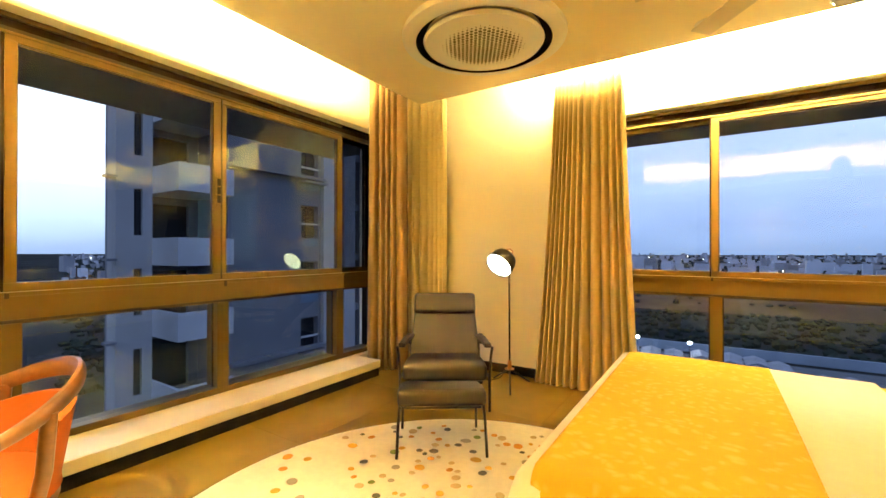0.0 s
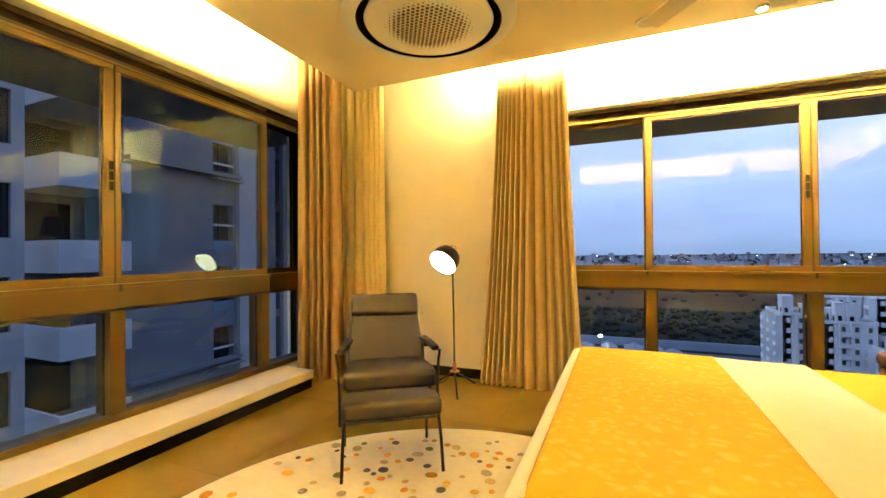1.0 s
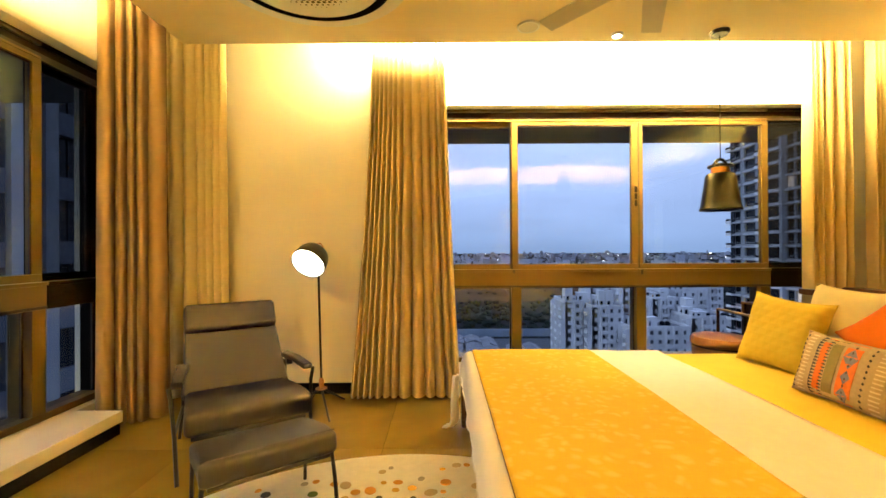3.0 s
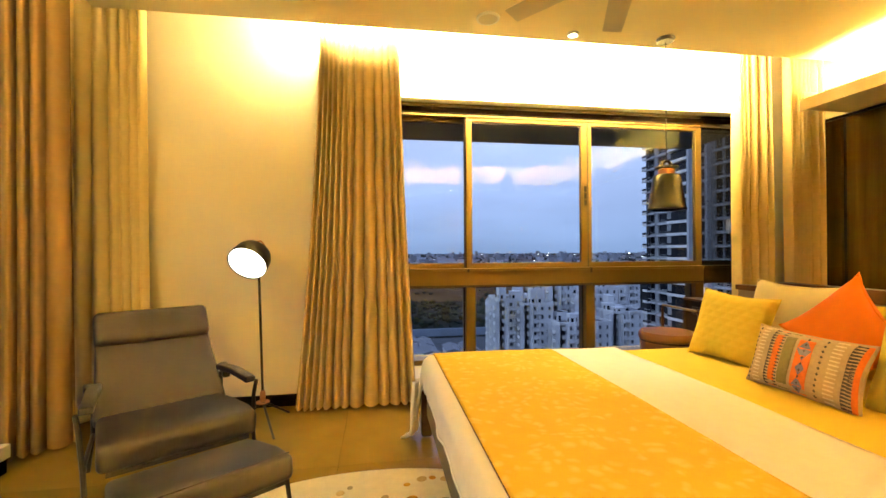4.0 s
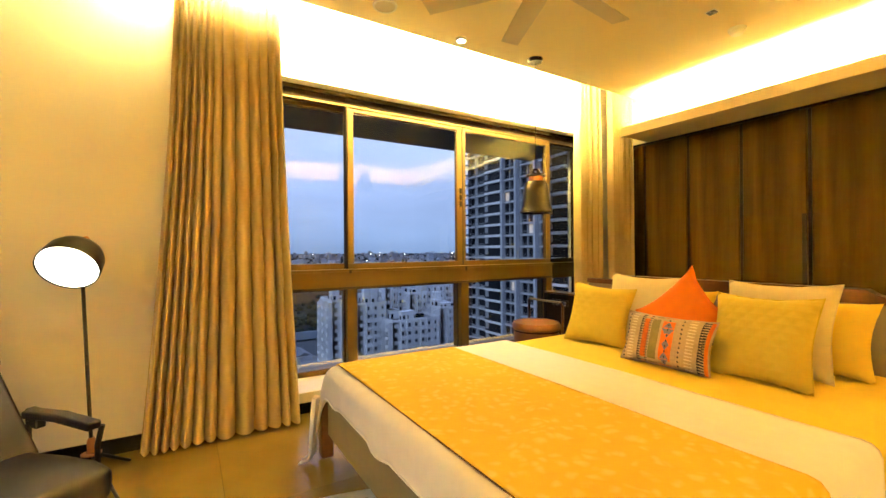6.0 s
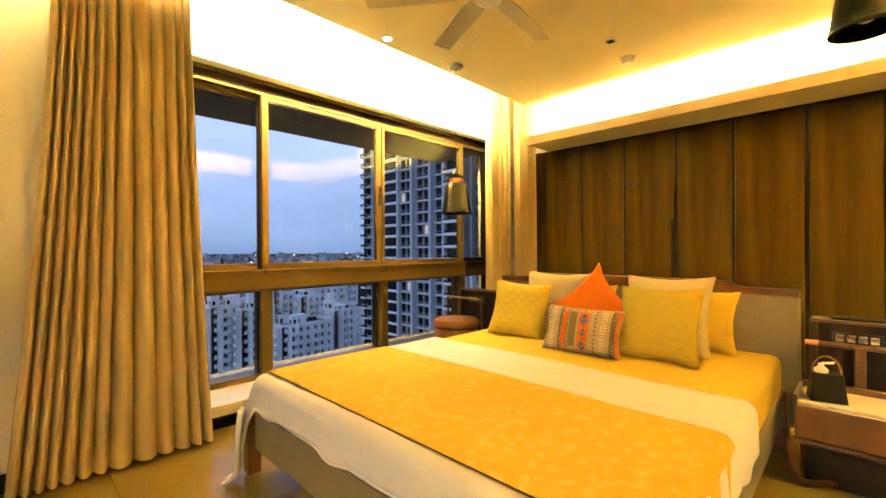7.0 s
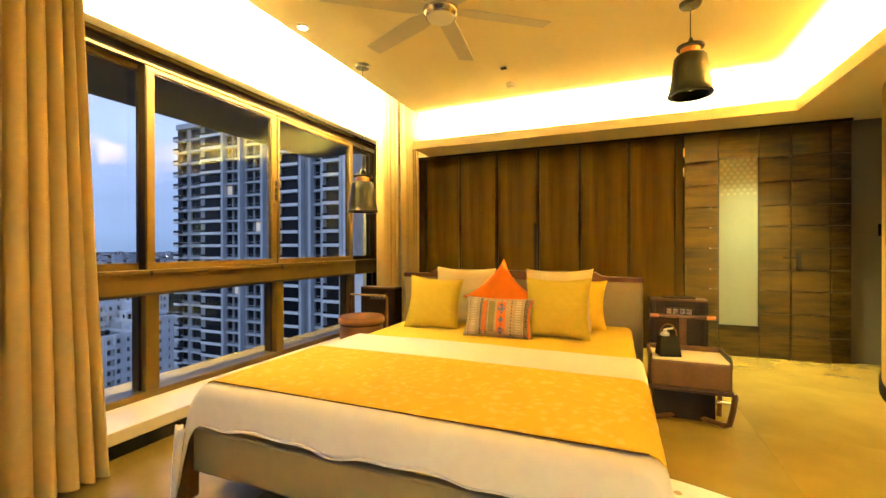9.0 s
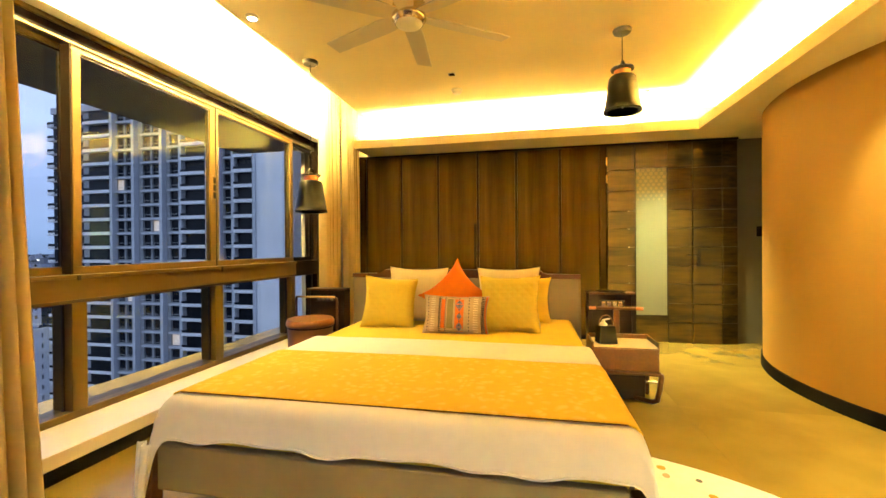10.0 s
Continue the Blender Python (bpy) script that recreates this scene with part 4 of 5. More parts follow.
cushion("pillow", towards(1.66, 2.05, 0.20, 16), 0.62, 0.40, 0.14, LEMON, "bright yellow pillow against the headboard", False)
cushion("pillow", towards(1.66, 2.80, 0.20, 16), 0.62, 0.40, 0.14, LEMON, "bright yellow pillow behind the cushions", False)
cushion("cushion", towards(1.47, 2.88, 0.25, 16, 4), 0.52, 0.49, 0.15, CREAM, "large cream square cushion")
cushion("cushion", towards(1.47, 2.10, 0.25, 16, -3), 0.52, 0.49, 0.15, CREAM, "large cream square cushion")
cushion("cushion", towards(1.33, 2.52, 0.265, 18, 0, 45), 0.45, 0.45, 0.15, ORANGE, "orange square cushion standing on its corner", pinch=0.26)
cushion("cushion", towards(1.25, 3.055, 0.21, 18, 14), 0.44, 0.43, 0.14, MUSTARD, "quilted mustard square cushion")
cushion("cushion", towards(1.23, 2.075, 0.22, 18, -4), 0.47, 0.45, 0.14, MUSTARD, "quilted mustard square cushion")
kil = cushion("cushion", towards(1.10, 2.47, 0.147, 18, 3), 0.50, 0.295, 0.13, mat("kilim_ground", (0.42, 0.32, 0.19), 0.9, var=0.15, scale=60, bump=0.3, bump_scale=350), "woven kilim lumbar cushion with orange stripes and diamonds", pinch=0.10)
KIL = {n: mat("kilim_" + n, c, 0.9, var=0.15, scale=60, bump=0.3, bump_scale=350) for n, c in (
    ("orange", (0.66, 0.15, 0.02)), ("black", (0.03, 0.025, 0.03)), ("green", (0.20, 0.17, 0.06)), ("blue", (0.16, 0.16, 0.24)), ("cream", (0.65, 0.55, 0.38)))}


def kilim_patch(corners, color, name):
    """A woven figure on the cushion's face, lying just on its surface; corners in u, v."""
    bm = bmesh.new()
    (u0, v0), (u1, v1), (u2, v2), (u3, v3) = corners
    n = 8
    g, gb = [], []
    for i in range(n + 1):
        a = i / n
        row, rb = [], []
        for j in range(3):
            b = j / 2
            u = (u0 * (1 - b) + u1 * b) * (1 - a) + (u3 * (1 - b) + u2 * b) * a
            v = (v0 * (1 - b) + v1 * b) * (1 - a) + (v3 * (1 - b) + v2 * b) * a
            p = cushion_point(u, v, 0.50, 0.295, 0.13, -1)
            row.append(bm.verts.new(p + Vector((0, -0.003, 0))))
            rb.append(bm.verts.new(p + Vector((0, 0.002, 0))))
        g.append(row)
        gb.append(rb)
    for i in range(n):
        for j in range(2):
            bm.faces.new((g[i][j], g[i][j + 1], g[i + 1][j + 1], g[i + 1][j]))
        bm.faces.new((g[i][0], g[i + 1][0], gb[i + 1][0], gb[i][0]))
        bm.faces.new((g[i][2], gb[i][2], gb[i + 1][2], g[i + 1][2]))
    return part(name, bm, KIL[color], kil)


for u0, u1, c in ((-0.42, -0.30, "orange"), (-0.24, -0.06, "green"), (0.0, 0.26, "orange"), (0.93, 0.985, "orange")):
    kilim_patch(((u0, -0.94), (u1, -0.94), (u1, 0.94), (u0, 0.94)), c, "stripe")
for u, s, c, cnt in ((-0.86, 0.022, "black", 12), (0.42, 0.024, "black", 11)):
    for k in range(cnt):
        v = -0.85 + 1.7 * k / (cnt - 1)
        kilim_patch(((u - s, v), (u, v - 0.045), (u + s, v), (u, v + 0.045)), c, "woven_dot")
for u0, u1, cnt, c in ((-0.76, -0.62, 16, "cream"), (0.55, 0.70, 16, "cream"), (-0.32, -0.26, 18, "black"), (0.86, 0.93, 20, "black")):
    for k in range(cnt):
        v = -0.9 + 1.8 * k / (cnt - 1)
        kilim_patch(((u0, v - 0.02), (u1, v - 0.02), (u1, v + 0.02), (u0, v + 0.02)), c, "woven_bar")
for u0, u1, cnt in ((-0.50, -0.40, 19), (0.80, 0.93, 19)):
    for k in range(cnt):
        v = -0.9 + 1.8 * k / (cnt - 1)
        kilim_patch(((u0, v - 0.042), (u1, v - 0.004), (u1, v + 0.004), (u0, v + 0.042)), "black", "sawtooth")
for v, s in ((0.42, 1.25), (-0.15, 0.8), (-0.68, 1.0)):
    kilim_patch(((0.13 - 0.10 * s, v), (0.13, v - 0.26 * s), (0.13 + 0.10 * s, v), (0.13, v + 0.26 * s)), "blue", "diamond")
for k in range(9):
    v = -0.8 + 1.6 * k / 8
    kilim_patch(((0.13 - 0.02, v), (0.13, v - 0.05), (0.15, v), (0.13, v + 0.05)), "black", "diamond")

# ---- bedside ----
CREAMTOP = mat("cream_leather_top", (0.66, 0.56, 0.38), 0.5, var=0.04)
DARKWOOD = mat("black_brown_wood", (0.008, 0.004, 0.0025), 0.45, spec=0.12, var=0.2, scale=14, stretch=(4, 4, 0.6))


def tower(y0, y1, label):
    w = empty("bedside_cabinet", pose(1.885, (y0 + y1) / 2, 0), label=label, category="cabinet", group="bedside cabinets")
    h = (y1 - y0) / 2
    part("body", bm_box(-0.05, 0.08, -h, h, 0, 0.77, 0.006), DARKWOOD, w)
    part("border", bm_box(-0.062, -0.05, -h, -h + 0.035, 0.1, 0.775, 0.003), DARKWOOD, w)
    part("border", bm_box(-0.062, -0.05, h - 0.035, h, 0.1, 0.775, 0.003), DARKWOOD, w)
    part("border", bm_box(-0.066, 0.08, -h, h, 0.77, 0.785, 0.004), WALNUT, w, "walnut top edge")
    sw = part("switch_plate", bm_box(-0.06, -0.05, -0.10, 0.10, 0.66, 0.72, 0.003), DARKMETAL, w, "dark switch plate with metal keys")
    for k in range(4):
        part("switch_key", bm_box(-0.066, -0.06, -0.085 + 0.045 * k, -0.05 + 0.045 * k, 0.67, 0.71, 0.003), CHROME, sw)
    return w


tower(1.04, 1.43, "dark wood bedside cabinet with switches behind the nightstand")
tower(3.70, 4.10, "dark wood bedside cabinet with switches behind the stool")
tagged(part("tablet", bm_box(1.84, 1.95, 1.12, 1.34, 0.785, 0.797, 0.004), BLACK, None), label="slim black tablet lying on the bedside cabinet", category="tablet")

ns = empty("nightstand", pose(1.35, 0.99, 0), label="walnut nightstand with a cream top and towel bar", category="nightstand")
NX, NY = 0.31, 0.47
part("drawer_box", bm_box(0, NX, 0, NY, 0.25, 0.425, 0.006), WALNUT, ns)
part("drawer_front", bm_box(-0.012, 0.0, 0.012, NY - 0.012, 0.258, 0.420, 0.004), WALNUT, ns)
part("top", bm_box(0.0, NX - 0.012, 0.012, NY - 0.012, 0.425, 0.437, 0.003), CREAMTOP, ns, "cream leather top")
part("rim", bm_box(0.0, NX, -0.004, 0.012, 0.40, 0.462, 0.004), WALNUT, ns)
part("rim", bm_box(0.0, NX, NY - 0.012, NY + 0.004, 0.40, 0.462, 0.004), WALNUT, ns)
part("rim", bm_box(NX - 0.012, NX + 0.004, -0.004, NY + 0.004, 0.40, 0.47, 0.004), WALNUT, ns)
part("front_beam", bm_rod((0.02, -0.01, 0.235), (0.02, NY + 0.01, 0.235), 0.018), WALNUT, ns, smooth=True)
for y in (-0.01, NY + 0.01):
    s = 1 if y < 0.1 else -1
    part("leg", bm_tube([(0.02, y, 0.235), (0.018, y - s * 0.008, 0.215), (0.02, y + s * 0.004, 0.12), (0.03, y + s * 0.02, 0.035), (0.05, y + s * 0.05, 0.018)], 0.019, 10), WALNUT, ns, "curved walnut leg", smooth=True)
    part("stretcher", bm_tube([(0.05, y + s * 0.05, 0.019), (0.2, NY / 2, 0.019)], 0.017, 8), WALNUT, ns)
    part("leg", bm_tube([(NX - 0.02, y + s * 0.02, 0.25), (NX - 0.03, y + s * 0.03, 0.0)], 0.017, 8), WALNUT, ns)
part("plinth", bm_box(0.12, NX - 0.03, 0.07, NY - 0.03, 0.0, 0.25, 0.004), DARKWOOD, ns, "black recessed plinth")
part("post", bm_box(0.325, 0.355, NY / 2 - 0.022, NY / 2 + 0.022, 0.0, 0.665, 0.005), WALNUT, ns, "flat walnut post")
bar = part("towel_bar", bm_rod((0.34, 0.06, 0.672), (0.34, NY - 0.05, 0.672), 0.013), WALNUT, ns, "round walnut bar", smooth=True)
part("bar_end", bm_rod((0.34, 0.03, 0.672), (0.34, 0.085, 0.672), 0.0145), COPPER, bar)
part("bar_end", bm_rod((0.34, NY - 0.075, 0.672), (0.34, NY - 0.02, 0.672), 0.0145), COPPER, bar)
part("pedal", bm_rod((0.2, -0.04, 0.12), (0.2, 0.05, 0.12), 0.012), CHROME, ns, "chrome foot peg")

bag = empty("gift_bag", pose(1.45, 1.345, 0.437, 0, 0, 12), label="small black gift bag holding a white bottle", category="bag")
bm = bm_box(-0.055, 0.055, -0.07, 0.07, 0, 0.135, 0.004)
for v in bm.verts:
    if v.co.z > 0.07:
        v.co.x *= 0.75
        v.co.y *= 0.8
part("body", bm, BLACK, bag)
part("strap", bm_tube([(0.0, 0.055 * math.cos(a), 0.13 + 0.085 * math.sin(a)) for a in np.linspace(0, math.pi, 13)], 0.004, 6), TAN, bag)
part("bottle", bm_lathe([(0, 0.10), (0.028, 0.10), (0.028, 0.15), (0.012, 0.165), (0.012, 0.178), (0, 0.178)], 20, at=(0, 0.02, 0)), WHITE, bag, "white pump bottle", smooth=True)
part("spout", bm_rod((0, 0.02, 0.178), (0, -0.03, 0.186), 0.006), WHITE, bag)

stool = empty("bedside_stool", pose(1.52, 3.89, 0), label="round tan leather drum stool with a hooped handle", category="stool")
part("drum", bm_lathe([(0, 0.012), (0.185, 0.012), (0.19, 0.03), (0.20, 0.46), (0.195, 0.475), (0, 0.475)], 48), TAN, stool, smooth=True)
part("seat", bm_lathe([(0, 0.478), (0.20, 0.478), (0.212, 0.49), (0.214, 0.52), (0.20, 0.545), (0.1, 0.556), (0, 0.558)], 48), TAN, stool, "domed tan leather seat pad", smooth=True)
part("band", bm_lathe([(0.196, 0.47), (0.204, 0.47), (0.204, 0.482), (0.196, 0.482)], 48), DARKWOOD, stool)
part("base_ring", bm_lathe([(0.15, 0), (0.19, 0), (0.19, 0.014), (0.15, 0.014)], 48), DARKWOOD, stool)
for y in (-0.19, 0.19):
    part("handle_post", bm_tube([(0.10, y, 0.10), (0.11, y * 1.1, 0.45), (0.11, y * 1.1, 0.70), (0.10, y * 1.02, 0.725)], 0.012, 8), WALNUT, stool, smooth=True)
part("handle_bar", bm_rod((0.10, -0.19, 0.728), (0.10, 0.19, 0.728), 0.009), BRASS, stool, "slim brass bar")

# ---- lounge chair ----
lc = empty("lounge_chair", pose(-1.66, 2.94, 0, 0, 0, 32.8), label="grey leather reclining lounge chair with padded armrests", category="armchair")


def slab(points, half0, half1, t, n=1, bevel=0.03):
    """A padded slab along a profile (y, z), of half width half0 at the start and half1 at the end."""
    bm = bmesh.new()
    m = len(points)
    rows_ = []
    for i, (y, z) in enumerate(points):
        a, b = points[max(i - 1, 0)], points[min(i + 1, m - 1)]
        d = Vector((b[0] - a[0], b[1] - a[1])).normalized()
        nn = Vector((-d.y, d.x))
        hw = half0 + (half1 - half0) * i / (m - 1)
        rows_.append([bm.verts.new((x, y + nn.x * k, z + nn.y * k)) for x, k in ((-hw, -t / 2), (hw, -t / 2), (hw, t / 2), (-hw, t / 2))])
    for p, q in zip(rows_, rows_[1:]):
        for k in range(4):
            bm.faces.new((p[k], p[(k + 1) % 4], q[(k + 1) % 4], q[k]))
    bm.faces.new(rows_[0])
    bm.faces.new(rows_[-1][::-1])
    bmesh.ops.recalc_face_normals(bm, faces=bm.faces)
    sharp = [e for e in bm.edges if e.calc_face_angle(0) > 0.7]
    bmesh.ops.bevel(bm, geom=sharp, offset=bevel, segments=4, affect="EDGES", profile=0.6)
    return bm


part("seat", slab([(0.0, 0.325), (0.10, 0.338), (0.3, 0.318), (0.5, 0.29), (0.66, 0.27)], 0.325, 0.30, 0.125, bevel=0.04), LEATHER, lc, smooth=True)
part("backrest", slab([(0.58, 0.30), (0.72, 0.43), (0.86, 0.565), (0.98, 0.69), (1.075, 0.80)], 0.315, 0.285, 0.075, bevel=0.025), LEATHER, lc, smooth=True)
part("headrest", slab([(0.905, 0.645), (0.975, 0.735), (1.035, 0.825)], 0.30, 0.30, 0.11, bevel=0.045), LEATHER, lc, "padded headrest roll", smooth=True)
part("back_shell", slab([(0.60, 0.27), (0.9, 0.545), (1.16, 0.78)], 0.27, 0.25, 0.018, bevel=0.004), DARKMETAL, lc)
part("seat_shell", slab([(0.03, 0.252), (0.3, 0.248), (0.62, 0.20)], 0.29, 0.27, 0.02, bevel=0.004), DARKMETAL, lc)
for s in (-1, 1):
    arm = part("armrest", slab([(0.20, 0.495), (0.42, 0.505), (0.64, 0.492)], 0.028, 0.03, 0.035, bevel=0.012), LEATHER, lc, "padded leather armrest", smooth=True)
    arm.location = (s * 0.37, 0, 0)
    arm.rotation_euler = (0, 0, s * radians(6))
    part("arm_bracket", bm_box(s * 0.33 - 0.02, s * 0.33 + 0.02, 0.60, 0.70, 0.42, 0.50, 0.008), DARKMETAL, lc)
    part("leg", bm_tube([(s * 0.385, 0.22, 0.482), (s * 0.375, 0.235, 0.40), (s * 0.36, 0.20, 0.22), (s * 0.35, 0.10, 0.0)], 0.011, 8), DARKMETAL, lc, "slim metal front leg", smooth=True)
    part("leg", bm_tube([(s * 0.31, 0.66, 0.45), (s * 0.31, 0.66, 0.25), (s * 0.33, 0.76, 0.0)], 0.011, 8), DARKMETAL, lc, "slim metal rear leg", smooth=True)
    part("side_bar", bm_tube([(s * 0.36, 0.21, 0.235), (s * 0.31, 0.66, 0.235)], 0.010, 8), DARKMETAL, lc)
# two darker round marks on the backrest
MARKED = mat("marked_leather", (0.0075, 0.0062, 0.0068), 0.55, spec=0.08, var=0.2, scale=40)
for x, y, z in ((-0.15, 0.838, 0.586), (-0.01, 0.848, 0.596)):
    bm = bm_lathe([(0, 0.0), (0.026, 0.0), (0.022, 0.0025), (0, 0.003)], 20)
    bmesh.ops.transform(bm, matrix=Matrix.Translation((x, y, z)) @ Matrix.Rotation(radians(46), 4, "X") @ Matrix.Diagonal((0.9, 1.2, 1, 1)), verts=bm.verts)
    part("dark_mark", bm, MARKED, lc, "round dark mark on the backrest")
ott = empty("ottoman", pose(-1.45, 2.56, 0, 0, 0, 35.5), label="grey leather ottoman on slim metal legs, standing on the rug", category="ottoman")
part("cushion", slab([(-0.235, 0.372), (-0.1, 0.365), (0.1, 0.325), (0.225, 0.29)], 0.27, 0.265, 0.095, bevel=0.03), LEATHER, ott, smooth=True)
part("seam", bm_tube([(-0.262, -0.2, 0.418), (0.262, -0.2, 0.418)], 0.003, 6), LEATHER, ott)
part("frame", slab([(-0.22, 0.315), (0.21, 0.236)], 0.24, 0.235, 0.014, bevel=0.003), DARKMETAL, ott)
for x in (-0.255, 0.255):
    part("leg", bm_tube([(x, -0.19, 0.33), (x * 1.04, -0.205, 0.2), (x * 1.07, -0.225, 0.013)], 0.009, 8), DARKMETAL, ott, "slim metal leg", smooth=True)
    part("leg", bm_tube([(x, 0.19, 0.26), (x * 1.02, 0.21, 0.013)], 0.009, 8), DARKMETAL, ott, "slim metal leg", smooth=True)
    part("side_plate", bm_box(x - 0.008, x + 0.008, -0.2, -0.14, 0.30, 0.36, 0.004), DARKMETAL, ott)

# ---- floor lamp ----
fl = empty("floor_lamp", pose(-1.60, 4.00, 0), label="dark tripod floor lamp with a lit dome shade", category="lamp")
J = Vector((0.01, -0.02, 0.165))
T = Vector((-0.045, 0.09, 1.20))
part("stem", bm_rod(J, T, 0.009), DARKMETAL, fl, smooth=True)
part("joint", bm_lathe([(0, -0.03), (0.018, -0.03), (0.02, 0.03), (0.014, 0.05), (0, 0.05)], 20, at=J), COPPER, fl, "copper tripod joint", smooth=True)
part("joint_plate", bm_lathe([(0, -0.036), (0.045, -0.036), (0.045, -0.03), (0, -0.03)], 24, at=J), COPPER, fl, smooth=True)
for a, reach in ((-65, 0.36), (40, 0.2), (165, 0.2)):
    part("leg", bm_rod(J + Vector((0, 0, -0.03)), (J.x + reach * math.cos(radians(a)), J.y + reach * math.sin(radians(a)), 0.0), 0.009, 0.008), DARKMETAL, fl, "splayed tripod leg")
part("cable", bm_tube([(0.0, 0.0, 0.15), (-0.06, -0.08, 0.05), (-0.16, -0.10, 0.012), (-0.3, -0.02, 0.006), (-0.42, 0.1, 0.006), (-0.5, 0.22, 0.05)], 0.004, 6), BLACK, fl, "black cable")
HEADM = look((-0.045, -0.03, 1.178), (-0.241, -0.815, 0.60))
head_bm = bm_lathe([(0.128, 0.10), (0.133, 0.104), (0.135, 0.096), (0.131, 0.055), (0.125, 0.005), (0.108, -0.032), (0.075, -0.056), (0.03, -0.064), (0, -0.065), (0, -0.057), (0.07, -0.048), (0.1, -0.026), (0.118, 0.01), (0.124, 0.055), (0.128, 0.10)], 48)
flip = Matrix.Rotation(math.pi, 4, "X")
bmesh.ops.transform(head_bm, matrix=HEADM @ flip, verts=head_bm.verts)
shade = part("shade", head_bm, DARKGREEN, fl, "dark green dome shade, white inside", smooth=True)
bm = bm_lathe([(0, 0.088), (0.1265, 0.093), (0.1265, 0.098), (0, 0.104)], 40)
bmesh.ops.transform(bm, matrix=HEADM @ flip, verts=bm.verts)
part("diffuser", bm, glow("lamp_diffuser", (1.0, 0.95, 0.76), 6.5), shade, "glowing white diffuser", smooth=True)
part("knob", bm_rod((-0.045, 0.03, 1.19), (-0.04, 0.10, 1.215), 0.018), COPPER, fl, smooth=True)
part("bail", bm_tube([(-0.05, -0.02, 1.265), (-0.01, 0.03, 1.28), (0.0, 0.08, 1.255), (-0.03, 0.10, 1.21)], 0.005, 6), COPPER, fl)

# ---- orange tub chair ----
oc = empty("tub_chair", pose(-2.14, 0.53, 0), label="bentwood tub chair with orange upholstery", category="chair")
TUB = mat("burnt_orange_upholstery", (0.33, 0.075, 0.010), 0.8, var=0.06, scale=20, bump=0.1, bump_scale=250, spec=0.2)
OAK = mat("bent_oak", (0.17, 0.065, 0.018), 0.3, var=0.2, scale=12, coat=0.3, stretch=(3, 3, 3))


def rim_at(a):
    """The bent rail: highest at the back (+y), lower at the arms."""
    k = (1 + math.sin(a)) / 2
    return Vector((0.345 * math.cos(a), 0.355 * math.sin(a), 0.565 + 0.24 * k ** 1.7))


angles = [radians(-38 + 256 * i / 44) for i in range(45)]
bm = bmesh.new()
rings = []
for a in angles:
    c, out = rim_at(a), Vector((math.cos(a), math.sin(a), 0))
    back = max(0, math.sin(a))
    hh, ww = 0.020 + 0.022 * back, 0.020
    ring = []
    for k in range(10):
        th = 2 * math.pi * k / 10
        ring.append(bm.verts.new(c + out * ww * math.cos(th) + Vector((0, 0, hh * math.sin(th) - 0.02 * back))))
    rings.append(ring)
for p, q in zip(rings, rings[1:]):
    for k in range(10):
        bm.faces.new((p[k], p[(k + 1) % 10], q[(k + 1) % 10], q[k]))
bm.faces.new(rings[0])
bm.faces.new(rings[-1][::-1])
part("rail", bm, OAK, oc, "bent oak arm and back rail", smooth=True)
bm = bmesh.new()
shell = []
for i in range(33):
    a = radians(44 + 160 * i / 32)
    col = []
    for j in range(9):
        v = j / 8
        rr = 0.27 + 0.045 * v
        top = 0.575 + 0.115 * max(0, math.sin(a))
        col.append((Vector((rr * math.cos(a), rr * math.sin(a), 0.40 + (top - 0.40) * v)), Vector((math.cos(a), math.sin(a), 0))))
    shell.append(col)
fr = [[bm.verts.new(p) for p, o in col] for col in shell]
bk = [[bm.verts.new(p + o * 0.03) for p, o in col] for col in shell]
for g in (fr, bk):
    for p, q in zip(g, g[1:]):
        for k in range(8):
            bm.faces.new((p[k], p[k + 1], q[k + 1], q[k]))
for k in range(8):
    bm.faces.new((fr[0][k], fr[0][k + 1], bk[0][k + 1], bk[0][k]))
    bm.faces.new((fr[-1][k], fr[-1][k + 1], bk[-1][k + 1], bk[-1][k]))
for p, q, s, t in zip(fr, fr[1:], bk, bk[1:]):
    bm.faces.new((p[-1], q[-1], t[-1], s[-1]))
    bm.faces.new((p[0], q[0], t[0], s[0]))
part("back_pad", bm, TUB, oc, "orange upholstered inner back", smooth=True)
part("seat", bm_lathe([(0, 0.36), (0.28, 0.36), (0.305, 0.38), (0.30, 0.425), (0.265, 0.452), (0, 0.462)], 40), TUB, oc, "orange seat pad", smooth=True)
part("seat_ring", bm_lathe([(0.20, 0.325), (0.29, 0.325), (0.30, 0.345), (0.29, 0.362), (0.20, 0.362)], 40), OAK, oc, smooth=True)
for a in (35, 145, 215, 325):
    c = Vector((math.cos(radians(a)), math.sin(radians(a)), 0))
    top = rim_at(radians(a)) if a < 180 else c * 0.27 + Vector((0, 0, 0.34))
    part("leg", bm_tube([top - Vector((0, 0, 0.02)), c * 0.335 + Vector((0, 0, 0.5 if a < 180 else 0.3)), c * 0.30 + Vector((0, 0, 0.36 if a < 180 else 0.2)), c * 0.33], 0.024, 10), OAK, oc, "tapered oak leg", smooth=True)

